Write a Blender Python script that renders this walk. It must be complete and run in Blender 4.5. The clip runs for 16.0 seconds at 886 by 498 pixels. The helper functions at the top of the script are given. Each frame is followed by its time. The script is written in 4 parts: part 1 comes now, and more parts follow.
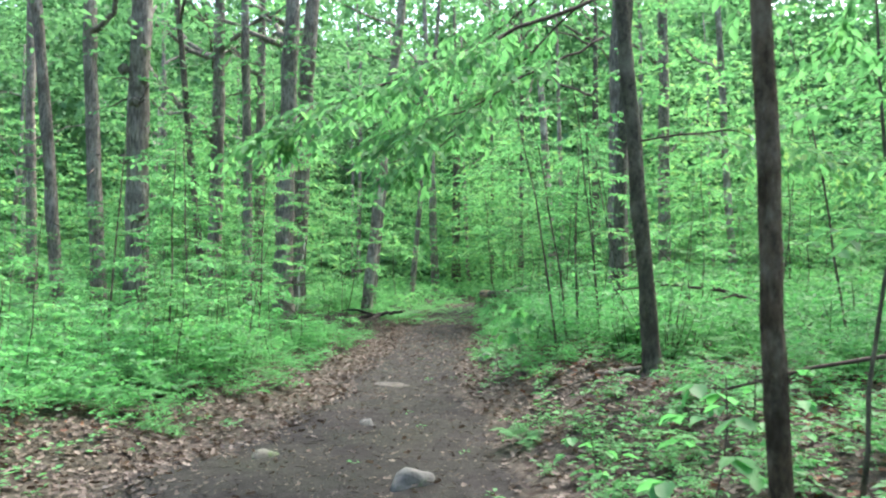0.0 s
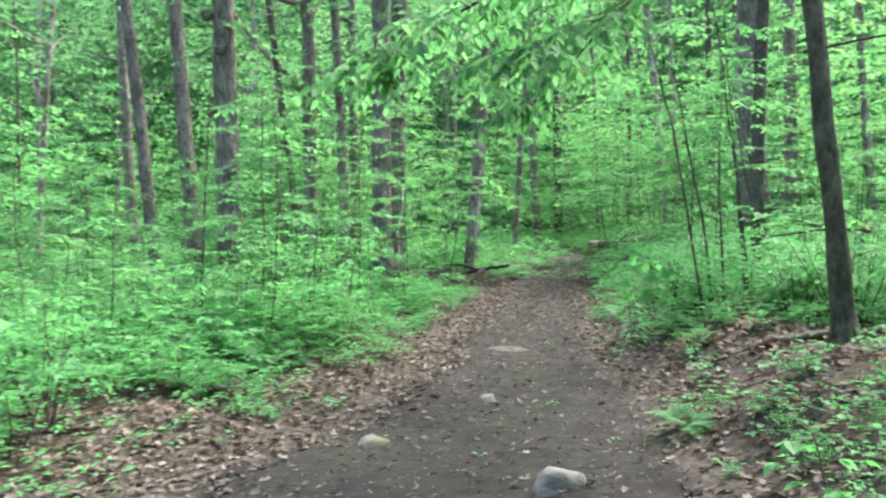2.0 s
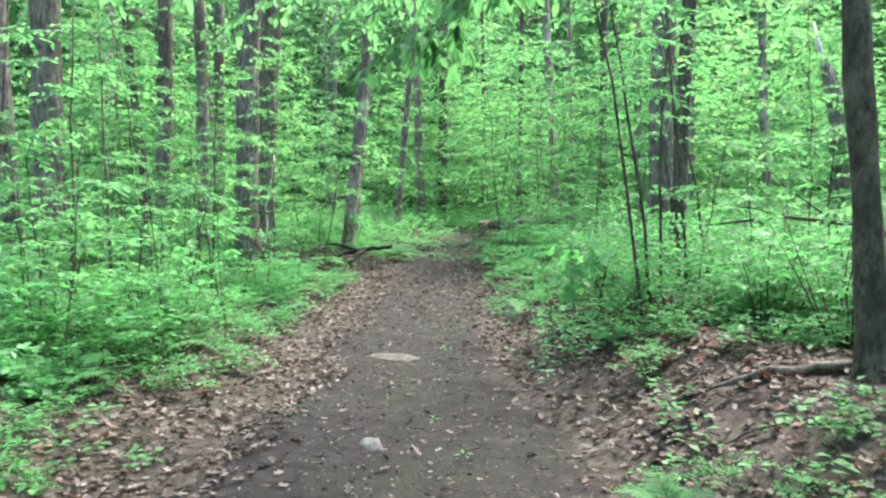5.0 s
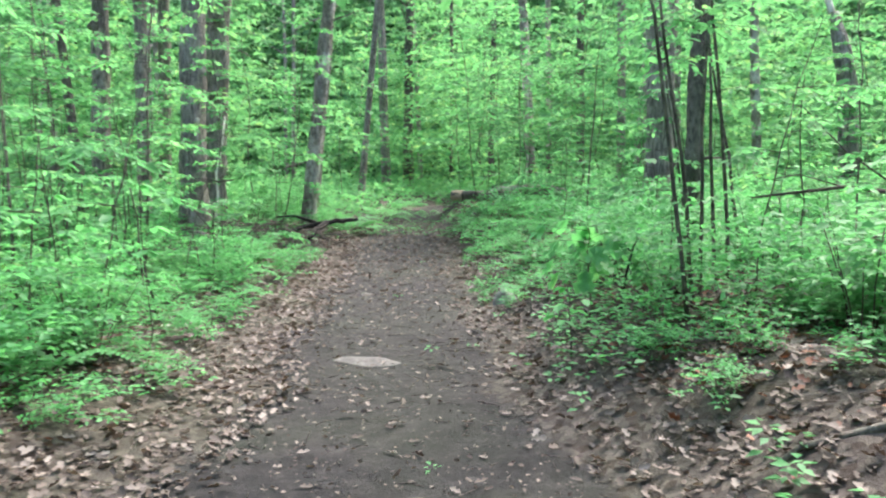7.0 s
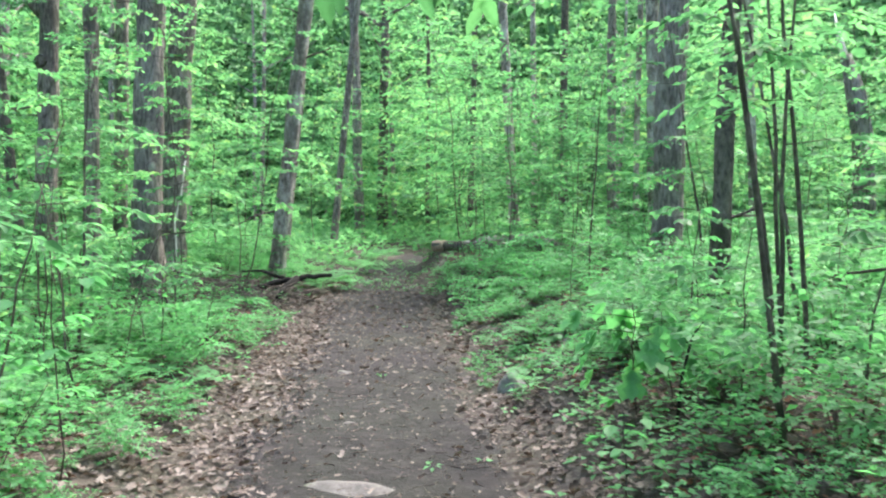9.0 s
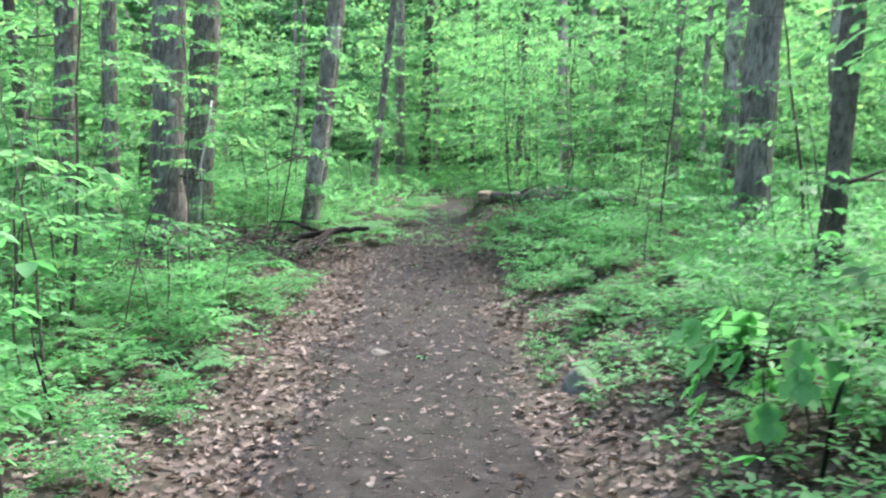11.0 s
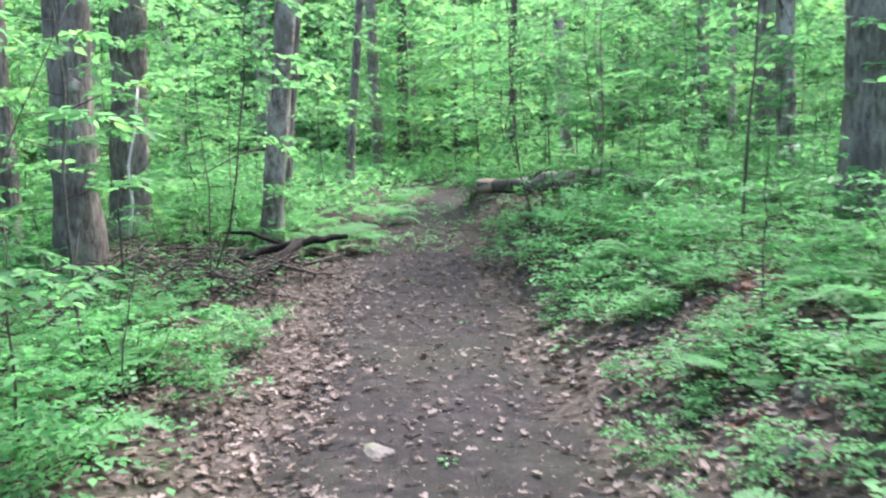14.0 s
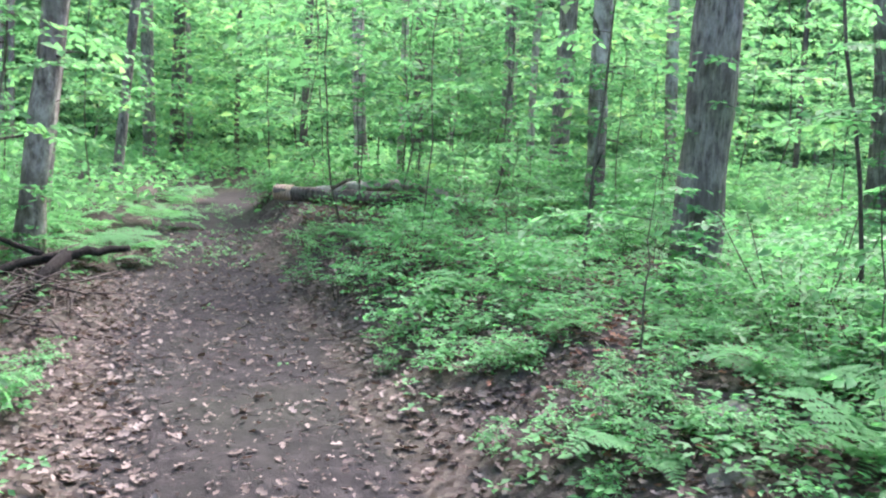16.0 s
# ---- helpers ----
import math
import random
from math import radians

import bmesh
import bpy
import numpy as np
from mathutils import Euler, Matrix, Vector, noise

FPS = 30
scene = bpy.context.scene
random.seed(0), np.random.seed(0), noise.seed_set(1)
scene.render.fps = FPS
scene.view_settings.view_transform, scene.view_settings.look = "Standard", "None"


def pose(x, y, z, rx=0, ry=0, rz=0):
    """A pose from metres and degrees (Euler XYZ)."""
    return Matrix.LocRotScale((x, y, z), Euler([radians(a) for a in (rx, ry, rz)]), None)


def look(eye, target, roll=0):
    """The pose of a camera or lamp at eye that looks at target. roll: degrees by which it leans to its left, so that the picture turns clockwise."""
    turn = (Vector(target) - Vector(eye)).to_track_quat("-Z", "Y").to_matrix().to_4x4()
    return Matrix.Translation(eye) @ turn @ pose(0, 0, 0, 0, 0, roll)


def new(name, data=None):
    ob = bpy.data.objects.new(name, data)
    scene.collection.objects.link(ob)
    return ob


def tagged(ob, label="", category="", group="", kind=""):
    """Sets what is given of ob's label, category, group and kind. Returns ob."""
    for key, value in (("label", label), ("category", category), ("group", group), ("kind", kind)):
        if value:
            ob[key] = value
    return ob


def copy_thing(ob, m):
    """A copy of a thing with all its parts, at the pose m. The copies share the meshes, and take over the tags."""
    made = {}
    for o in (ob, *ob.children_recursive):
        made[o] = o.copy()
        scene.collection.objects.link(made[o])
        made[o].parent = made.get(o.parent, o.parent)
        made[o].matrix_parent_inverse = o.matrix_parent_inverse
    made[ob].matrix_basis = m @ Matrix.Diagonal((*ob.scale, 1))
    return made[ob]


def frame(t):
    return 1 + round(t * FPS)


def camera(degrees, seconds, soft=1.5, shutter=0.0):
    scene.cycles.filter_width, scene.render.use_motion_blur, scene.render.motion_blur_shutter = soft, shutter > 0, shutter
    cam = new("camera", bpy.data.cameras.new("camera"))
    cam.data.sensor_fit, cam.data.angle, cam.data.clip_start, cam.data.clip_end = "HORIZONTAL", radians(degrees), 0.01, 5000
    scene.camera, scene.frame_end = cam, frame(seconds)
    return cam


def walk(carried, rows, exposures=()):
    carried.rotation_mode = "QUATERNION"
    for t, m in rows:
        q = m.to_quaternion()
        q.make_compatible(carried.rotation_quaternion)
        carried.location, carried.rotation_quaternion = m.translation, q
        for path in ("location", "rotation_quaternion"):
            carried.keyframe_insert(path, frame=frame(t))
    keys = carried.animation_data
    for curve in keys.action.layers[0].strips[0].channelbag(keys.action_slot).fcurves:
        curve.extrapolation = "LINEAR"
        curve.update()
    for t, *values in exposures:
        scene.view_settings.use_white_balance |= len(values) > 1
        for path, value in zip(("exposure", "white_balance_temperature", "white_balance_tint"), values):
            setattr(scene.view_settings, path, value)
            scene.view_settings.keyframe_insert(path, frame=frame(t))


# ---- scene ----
cam = camera(56, 16.0, soft=2.2, shutter=0.4)
EXPOSURE = 3.08
PATH = [
    (0, (1.436, 1.073, 1.382), (1.271, 3.063, 1.484), -0.3),
    (0.5, (1.313, 1.363, 1.421), (1.1, 3.35, 1.496), 0.5),
    (1, (1.24, 1.734, 1.41), (0.867, 3.698, 1.485), 0.3),
    (1.5, (1.13, 2.024, 1.385), (0.657, 3.966, 1.476), -0.3),
    (2, (1.046, 2.284, 1.402), (0.654, 4.245, 1.394), -1.8),
    (2.5, (1.004, 2.618, 1.403), (0.817, 4.61, 1.395), 0.7),
    (3, (0.918, 2.961, 1.399), (0.792, 4.957, 1.396), 2.0),
    (3.5, (0.847, 3.283, 1.418), (0.716, 5.278, 1.369), -1.1),
    (3.7, (0.826, 3.422, 1.427), (0.681, 5.416, 1.37), -2.4),
    (5.8, (0.59, 4.924, 1.471), (0.509, 6.92, 1.382), 0.8),
    (6, (0.568, 5.09, 1.477), (0.525, 7.086, 1.357), -0.5),
    (6.5, (0.528, 5.522, 1.467), (0.484, 7.517, 1.344), -0.1),
    (7, (0.419, 5.898, 1.454), (0.41, 7.892, 1.309), -0.1),
    (7.5, (0.325, 6.281, 1.517), (0.427, 8.27, 1.332), 1.0),
    (8, (0.305, 6.686, 1.564), (0.419, 8.673, 1.363), 1.7),
    (8.5, (0.234, 7.021, 1.644), (0.333, 9.018, 1.579), 0.1),
    (8.7, (0.214, 7.132, 1.646), (0.294, 9.13, 1.6), -0.1),
    (10.8, (0.138, 8.407, 1.803), (0.132, 10.401, 1.64), 1.9),
    (11, (0.107, 8.576, 1.788), (0.078, 10.567, 1.599), 1.5),
    (11.5, (-0.037, 9.038, 1.773), (-0.078, 11.016, 1.48), -0.8),
    (12, (-0.076, 9.49, 1.74), (-0.132, 11.467, 1.446), -1.4),
    (12.5, (-0.097, 9.908, 1.752), (-0.067, 11.89, 1.484), -0.1),
    (13, (-0.127, 10.305, 1.769), (0.161, 12.262, 1.477), -0.9),
    (13.5, (-0.128, 10.753, 1.817), (0.097, 12.725, 1.566), -0.3),
    (14, (-0.181, 11.266, 1.784), (-0.16, 13.254, 1.563), -1.4),
    (14.5, (-0.289, 11.676, 1.786), (-0.295, 13.67, 1.641), -1.0),
    (15, (-0.359, 11.98, 1.825), (-0.277, 13.977, 1.761), 0.9),
    (15.5, (-0.489, 12.162, 1.869), (-0.033, 14.104, 1.717), 1.3),
    (16, (-0.595, 12.297, 1.917), (-0.018, 14.199, 1.698), 2.7),
]
walk(cam, [(t, look(eye, target, roll)) for t, eye, target, roll in PATH],
     exposures=[(t, EXPOSURE + stops, kelvin, tint) for t, stops, kelvin, tint in ((0.0, -0.24, 6500, 8.0), (3.5, -0.03, 6500, 9.5), (7.0, 0.03, 6350, 11.5), (11.0, 0.09, 6250, 17.0), (14.5, 0.2, 6100, 24.5), (16.0, 0.25, 6100, 27.5))])

# ---- world and sun: bright overcast daylight over the canopy ----
SUN_UP, SUN_TURN = radians(58), radians(35)
world = bpy.data.worlds.new("sky")
scene.world = world
world.use_nodes = True
wt = world.node_tree
sky = wt.nodes.new("ShaderNodeTexSky")
sky.sky_type, sky.sun_disc = "NISHITA", False
sky.sun_elevation, sky.sun_rotation = SUN_UP, SUN_TURN
sky.air_density, sky.dust_density = 1.0, 4.0
wt.links.new(sky.outputs[0], wt.nodes["Background"].inputs[0])
wt.nodes["Background"].inputs[1].default_value = 0.15
sun = new("sun", bpy.data.lights.new("sun", "SUN"))
sun.data.energy, sun.data.angle, sun.data.color = 1.5, radians(24), (1.0, 0.96, 0.88)
sun.matrix_world = look((0, 0, 0), (-math.sin(SUN_TURN) * math.cos(SUN_UP), -math.cos(SUN_TURN) * math.cos(SUN_UP), -math.sin(SUN_UP)))

rng = np.random.default_rng(7)


# ---- materials ----
def material(name):
    m = bpy.data.materials.new(name)
    m.use_nodes = True
    t = m.node_tree
    return m, t, t.nodes["Principled BSDF"]


def node(t, kind, **values):
    n = t.nodes.new(kind)
    for key, v in values.items():
        n.inputs[key.replace("_", " ")].default_value = v
    return n


def ramp(t, source, stops):
    r = t.nodes.new("ShaderNodeValToRGB")
    while len(r.color_ramp.elements) < len(stops):
        r.color_ramp.elements.new(0.5)
    for e, (p, c) in zip(r.color_ramp.elements, stops):
        e.position, e.color = p, (*c, 1)
    t.links.new(source, r.inputs[0])
    return r.outputs[0]


def blend(t, factor, a, b, mode="MIX"):
    m = t.nodes.new("ShaderNodeMix")
    m.data_type, m.blend_type = "RGBA", mode
    if isinstance(factor, float):
        m.inputs[0].default_value = factor
    else:
        t.links.new(factor, m.inputs[0])
    for n, v in ((6, a), (7, b)):
        if isinstance(v, tuple):
            m.inputs[n].default_value = (*v, 1)
        else:
            t.links.new(v, m.inputs[n])
    return m.outputs[2]


def coords(t, scale, objectwise=True):
    c = t.nodes.new("ShaderNodeTexCoord")
    m = t.nodes.new("ShaderNodeMapping")
    m.inputs["Scale"].default_value = scale
    t.links.new(c.outputs["Object"], m.inputs[0])
    return m.outputs[0]


def noise_tex(t, vector, scale, detail=4.0, rough=0.6):
    n = node(t, "ShaderNodeTexNoise", Scale=scale, Detail=detail, Roughness=rough)
    if vector is not None:
        t.links.new(vector, n.inputs["Vector"])
    return n.outputs["Fac"]


def bump(t, shader, height, strength, distance):
    b = node(t, "ShaderNodeBump", Strength=strength, Distance=distance)
    t.links.new(height, b.inputs["Height"])
    t.links.new(b.outputs[0], shader.inputs["Normal"])


def leaf_material(name, stops, glow, gloss=0.5, mixed=0.5, shine=0.3):
    """A thin leaf: reflects on top and lets light through."""
    m, t, s = material(name)
    g = t.nodes.new("ShaderNodeNewGeometry")
    o = t.nodes.new("ShaderNodeObjectInfo")
    add = t.nodes.new("ShaderNodeMath")
    add.operation = "MULTIPLY_ADD"
    t.links.new(g.outputs["Random Per Island"], add.inputs[0])
    add.inputs[1].default_value = 0.7
    half = t.nodes.new("ShaderNodeMath")
    half.operation = "MULTIPLY"
    t.links.new(o.outputs["Random"], half.inputs[0])
    half.inputs[1].default_value = 0.3
    t.links.new(half.outputs[0], add.inputs[2])
    colour = ramp(t, add.outputs[0], stops)
    vein = noise_tex(t, coords(t, (1, 1, 1)), 60.0, 2.0)
    colour = blend(t, 0.25, colour, ramp(t, vein, [(0.3, (0.4, 0.4, 0.4)), (0.7, (1, 1, 1))]), "MULTIPLY")
    t.links.new(colour, s.inputs["Base Color"])
    s.inputs["Roughness"].default_value = gloss
    s.inputs["Specular IOR Level"].default_value = shine
    tr = t.nodes.new("ShaderNodeBsdfTranslucent")
    t.links.new(blend(t, 1.0, colour, glow, "MULTIPLY"), tr.inputs[0])
    mix = t.nodes.new("ShaderNodeMixShader")
    mix.inputs[0].default_value = mixed
    t.links.new(s.outputs[0], mix.inputs[1])
    t.links.new(tr.outputs[0], mix.inputs[2])
    t.links.new(mix.outputs[0], t.nodes["Material Output"].inputs[0])
    return m


def bark_material(name, dark, light, lichen, furrow=26.0, lichen_at=0.62, rough_bump=0.9, stretch=0.2):
    m, t, s = material(name)
    stretched = coords(t, (1, 1, stretch))
    ridges = noise_tex(t, stretched, furrow, 5.0, 0.65)
    patches = noise_tex(t, coords(t, (1, 1, 0.5)), 4.2, 6.0, 0.75)
    fine = noise_tex(t, coords(t, (1, 1, 0.6)), 70.0, 3.0)
    colour = ramp(t, ridges, [(0.34, dark), (0.52, light), (0.68, tuple(v * 1.55 for v in light))])
    colour = blend(t, ramp(t, patches, [(lichen_at - 0.06, (0, 0, 0)), (lichen_at + 0.1, (0.75, 0.75, 0.75))]), colour, lichen)
    colour = blend(t, ramp(t, noise_tex(t, coords(t, (1, 1, 0.7)), 2.3, 5.0, 0.7), [(0.4, (0.7, 0.7, 0.7)), (0.52, (0, 0, 0))]), colour, tuple(v * 1.3 for v in dark))
    colour = blend(t, 0.35, colour, ramp(t, fine, [(0.3, (0.45, 0.45, 0.45)), (0.7, (1, 1, 1))]), "MULTIPLY")
    t.links.new(colour, s.inputs["Base Color"])
    s.inputs["Roughness"].default_value = 0.9
    s.inputs["Specular IOR Level"].default_value = 0.2
    bump(t, s, ridges, rough_bump, 0.03)
    return m


LEAF = leaf_material("young_leaf", [(0.0, (0.045, 0.125, 0.052)), (0.4, (0.078, 0.23, 0.083)), (0.8, (0.125, 0.32, 0.115)), (1.0, (0.2, 0.34, 0.11))], (1.38, 1.4, 1.25), 0.62, 0.58, 0.2)
LEAF_FAR = leaf_material("canopy_leaf", [(0.0, (0.062, 0.155, 0.066)), (0.5, (0.092, 0.225, 0.095)), (1.0, (0.145, 0.31, 0.12))], (1.25, 1.3, 1.15), 0.6, 0.55)
LEAF_LOW = leaf_material("undergrowth_leaf", [(0.0, (0.045, 0.14, 0.05)), (0.45, (0.080, 0.26, 0.088)), (0.85, (0.125, 0.35, 0.12)), (1.0, (0.18, 0.36, 0.11))], (1.3, 1.4, 1.15), 0.5, 0.56)
FERN = leaf_material("fern_green", [(0.0, (0.075, 0.21, 0.08)), (0.6, (0.1, 0.28, 0.105)), (1.0, (0.135, 0.32, 0.125))], (1.35, 1.4, 1.2), 0.6, 0.5, 0.2)
LITTER = leaf_material("dead_leaf", [(0.0, (0.038, 0.02508, 0.02052)), (0.3, (0.075, 0.055, 0.043)), (0.6, (0.14, 0.11, 0.09)), (0.85, (0.225, 0.188, 0.162)), (1.0, (0.34, 0.3, 0.265))], (1.0, 0.8, 0.6), 0.7, 0.15)
RED_LITTER = leaf_material("russet_leaf", [(0.0, (0.072, 0.028, 0.016)), (0.5, (0.152, 0.064, 0.036)), (1.0, (0.24, 0.136, 0.08))], (1.0, 0.7, 0.5), 0.7, 0.15)
MOSS_BARK = bark_material("mossy_bark", (0.035, 0.032, 0.018), (0.085, 0.085, 0.045), (0.075, 0.13, 0.04), 30.0, 0.45, 0.9, 0.4)
OAK_BARK = bark_material("oak_bark", (0.06, 0.051, 0.043), (0.205, 0.18, 0.155), (0.34, 0.325, 0.29), 30.0, 0.58, 1.0, 0.2)
DARK_BARK = bark_material("smooth_dark_bark", (0.032, 0.028, 0.021), (0.088, 0.080, 0.060), (0.185, 0.17, 0.135), 30.0, 0.55, 0.5, 0.45)
RED_BARK = bark_material("brown_flaky_bark", (0.022, 0.016, 0.010), (0.080, 0.059, 0.039), (0.24, 0.21, 0.16), 40.0, 0.54, 0.9, 0.3)
PALE_BARK = bark_material("pale_bark", (0.07, 0.058, 0.046), (0.19, 0.163, 0.135), (0.52, 0.49, 0.43), 22.0, 0.52, 0.7, 0.35)
TWIG = bark_material("twig_bark", (0.03, 0.024, 0.02), (0.07, 0.055, 0.045), (0.12, 0.11, 0.09), 50.0, 0.7, 0.3)
STEM = bark_material("sapling_bark", (0.045, 0.038, 0.03), (0.11, 0.095, 0.078), (0.2, 0.19, 0.16), 40.0, 0.6, 0.3, 0.5)
DEAD_WOOD = bark_material("dead_wood", (0.03, 0.025, 0.022), (0.11, 0.092, 0.078), (0.26, 0.25, 0.22), 30.0, 0.66, 0.8)
ROTTEN = bark_material("rotten_wood", (0.008, 0.007, 0.006), (0.022, 0.018, 0.015), (0.075, 0.07, 0.06), 30.0, 0.62, 1.0, 0.3)
BLEACHED = bark_material("bleached_wood", (0.35, 0.32, 0.28), (0.66, 0.62, 0.55), (0.72, 0.7, 0.64), 40.0, 0.6, 0.3)


def cut_wood_material():
    m, t, s = material("cut_wood")
    w = node(t, "ShaderNodeTexWave", Scale=14.0, Distortion=2.5)
    w.wave_type, w.rings_direction = "RINGS", "X"
    t.links.new(coords(t, (1, 1, 1)), w.inputs["Vector"])
    t.links.new(ramp(t, w.outputs["Fac"], [(0.0, (0.19, 0.125, 0.085)), (1.0, (0.36, 0.27, 0.2))]), s.inputs["Base Color"])
    s.inputs["Roughness"].default_value = 0.85
    return m


CUT = cut_wood_material()


def rock_material(name, base, moss_amount):
    m, t, s = material(name)
    a = noise_tex(t, coords(t, (1, 1, 1)), 9.0, 6.0, 0.7)
    b = noise_tex(t, coords(t, (1, 1, 1)), 45.0, 4.0)
    c = noise_tex(t, coords(t, (1, 1, 1)), 5.0, 4.0)
    colour = ramp(t, a, [(0.3, tuple(v * 0.55 for v in base)), (0.55, base), (0.75, tuple(v * 1.4 for v in base))])
    colour = blend(t, ramp(t, c, [(0.62 - moss_amount, (0, 0, 0)), (0.72 - moss_amount, (0.85, 0.85, 0.85))]), colour, (0.07, 0.11, 0.035))
    colour = blend(t, 0.4, colour, ramp(t, b, [(0.3, (0.4, 0.4, 0.4)), (0.7, (1, 1, 1))]), "MULTIPLY")
    t.links.new(colour, s.inputs["Base Color"])
    s.inputs["Roughness"].default_value = 0.92
    bump(t, s, a, 0.8, 0.03)
    return m


ROCK = rock_material("grey_rock", (0.115, 0.104, 0.09), 0.06)
PALE_ROCK = rock_material("pale_rock", (0.17, 0.16, 0.147), 0.03)
MOSSY = rock_material("mossy_rock", (0.125, 0.118, 0.098), 0.16)


def ground_material():
    m, t, s = material("forest_floor")
    at = t.nodes.new("ShaderNodeAttribute")
    at.attribute_name = "trail"
    p = coords(t, (1, 1, 1))
    big, mid, fine = noise_tex(t, p, 0.9, 4.0), noise_tex(t, p, 7.0, 6.0, 0.7), noise_tex(t, p, 60.0, 5.0, 0.7)
    v = node(t, "ShaderNodeTexVoronoi", Scale=22.0)
    t.links.new(p, v.inputs["Vector"])
    soil = ramp(t, mid, [(0.28, (0.014, 0.0118, 0.0112)), (0.5, (0.0255, 0.0225, 0.0212)), (0.72, (0.058, 0.051, 0.047))])
    soil = blend(t, ramp(t, big, [(0.42, (0, 0, 0)), (0.7, (0.5, 0.5, 0.5))]), soil, (0.034, 0.04, 0.024))
    litter = ramp(t, v.outputs["Color"], [(0.2, (0.0324, 0.0216, 0.01584)), (0.5, (0.05904, 0.04824, 0.04032)), (0.85, (0.1044, 0.0864, 0.072))])
    litter = blend(t, ramp(t, big, [(0.4, (0, 0, 0)), (0.65, (0.4, 0.4, 0.4))]), litter, (0.036, 0.045, 0.022))
    edge = t.nodes.new("ShaderNodeMath")
    edge.operation = "MULTIPLY_ADD"
    t.links.new(mid, edge.inputs[0])
    edge.inputs[1].default_value = 1.1
    t.links.new(at.outputs["Fac"], edge.inputs[2])
    colour = blend(t, ramp(t, edge.outputs[0], [(0.85, (0, 0, 0)), (1.2, (1, 1, 1))]), litter, soil)
    colour = blend(t, 0.55, colour, ramp(t, fine, [(0.3, (0.35, 0.35, 0.35)), (0.68, (1, 1, 1))]), "MULTIPLY")
    t.links.new(colour, s.inputs["Base Color"])
    s.inputs["Roughness"].default_value = 0.95
    s.inputs["Specular IOR Level"].default_value = 0.2
    bump(t, s, fine, 0.8, 0.02)
    return m


FLOOR = ground_material()


# ---- terrain ----
def grade(y):
    """Height of the trail along the walk: a gentle climb."""
    return np.interp(y, [-20, 0, 6, 9, 12, 15, 19, 23, 27, 35, 60], [-0.1, -0.08, 0.0, 0.08, 0.15, 0.2, 0.34, 0.58, 0.78, 1.05, 1.3])


def trail_x(y):
    return np.interp(y, [-20, 0, 4, 7, 8.7, 10, 13, 18, 23, 27, 30, 34, 40], [2.2, 1.3, 0.72, 0.02, 0.2, 0.08, -0.14, -0.34, -0.62, -0.4, 0.2, 1.5, 4.0])


def trail_half(y):
    return 0.07 * np.sin(2.1 * np.asarray(y)) + 0.05 * np.sin(5.3 * np.asarray(y) + 1) + np.interp(y, [0, 5, 7, 8.7, 9.8, 11, 14, 20, 23, 28, 33, 36], [1.2, 1.25, 1.3, 1.02, 0.84, 0.74, 0.72, 0.7, 0.74, 0.5, 0.25, 0.0])


def smooth(v):
    v = np.clip(v, 0, 1)
    return v * v * (3 - 2 * v)


def height(x, y):
    """The forest floor: a worn trail between two low banks."""
    x, y = np.asarray(x, float), np.asarray(y, float)
    off = x - trail_x(y)
    out = np.abs(off) - trail_half(y)
    right, wide = np.interp(y, [0, 7, 9, 11, 13, 20, 24, 40], [0.52, 0.54, 0.56, 0.54, 0.5, 0.54, 0.56, 0.5]), np.interp(y, [0, 7, 9, 11, 13, 17, 20, 22.5, 24, 27, 40], [1.9, 1.6, 1.4, 1.6, 1.9, 1.8, 1.4, 1.2, 0.8, 0.9, 1.6])
    bank = np.where(off > 0, right, 0.2) * smooth(out / np.where(off > 0, wide, 1.6))
    lumps = 0.05 * np.sin(1.3 * x + 0.7 * y) * np.sin(0.9 * y - 0.5 * x) + 0.025 * np.sin(3.1 * x + 1.0) * np.sin(2.7 * y)
    wear = 0.012 * np.sin(7.3 * x + 2 * y) * np.sin(5.9 * y - x)
    return grade(y) + bank + lumps * smooth(0.15 + out / 1.5) + wear


def ground_at(x, y):
    return float(height(x, y))


# ---- mesh helpers ----
def mesh_of(name, verts, faces, mat, sides=None, smooth_faces=False):
    """One mesh from arrays of points and of faces (one row a face)."""
    me = bpy.data.meshes.new(name)
    verts, faces = np.asarray(verts, np.float32), [np.asarray(f, np.int32) for f in (faces if isinstance(faces, list) else [faces]) if len(f)]
    me.vertices.add(len(verts))
    me.vertices.foreach_set("co", verts.ravel())
    loops = np.concatenate([f.ravel() for f in faces])
    totals = np.concatenate([np.full(len(f), f.shape[1], np.int32) for f in faces])
    me.loops.add(len(loops))
    me.loops.foreach_set("vertex_index", loops)
    me.polygons.add(len(totals))
    me.polygons.foreach_set("loop_start", np.r_[0, np.cumsum(totals)[:-1]].astype(np.int32))
    me.polygons.foreach_set("loop_total", totals)
    if smooth_faces:
        me.polygons.foreach_set("use_smooth", np.ones(len(totals), bool))
    me.update(calc_edges=True)
    me.materials.append(mat)
    return me


def part(name, me, parent, label="", kind=""):
    ob = new(name, me)
    ob.parent = parent
    if label:
        tagged(ob, label)
    if kind:
        tagged(ob, kind=kind)
    return ob


def thing(name, m, label, category, group="", kind=""):
    ob = new(name)
    ob.empty_display_size = 0.1
    ob.matrix_world = m
    return tagged(ob, label, category, group, kind)


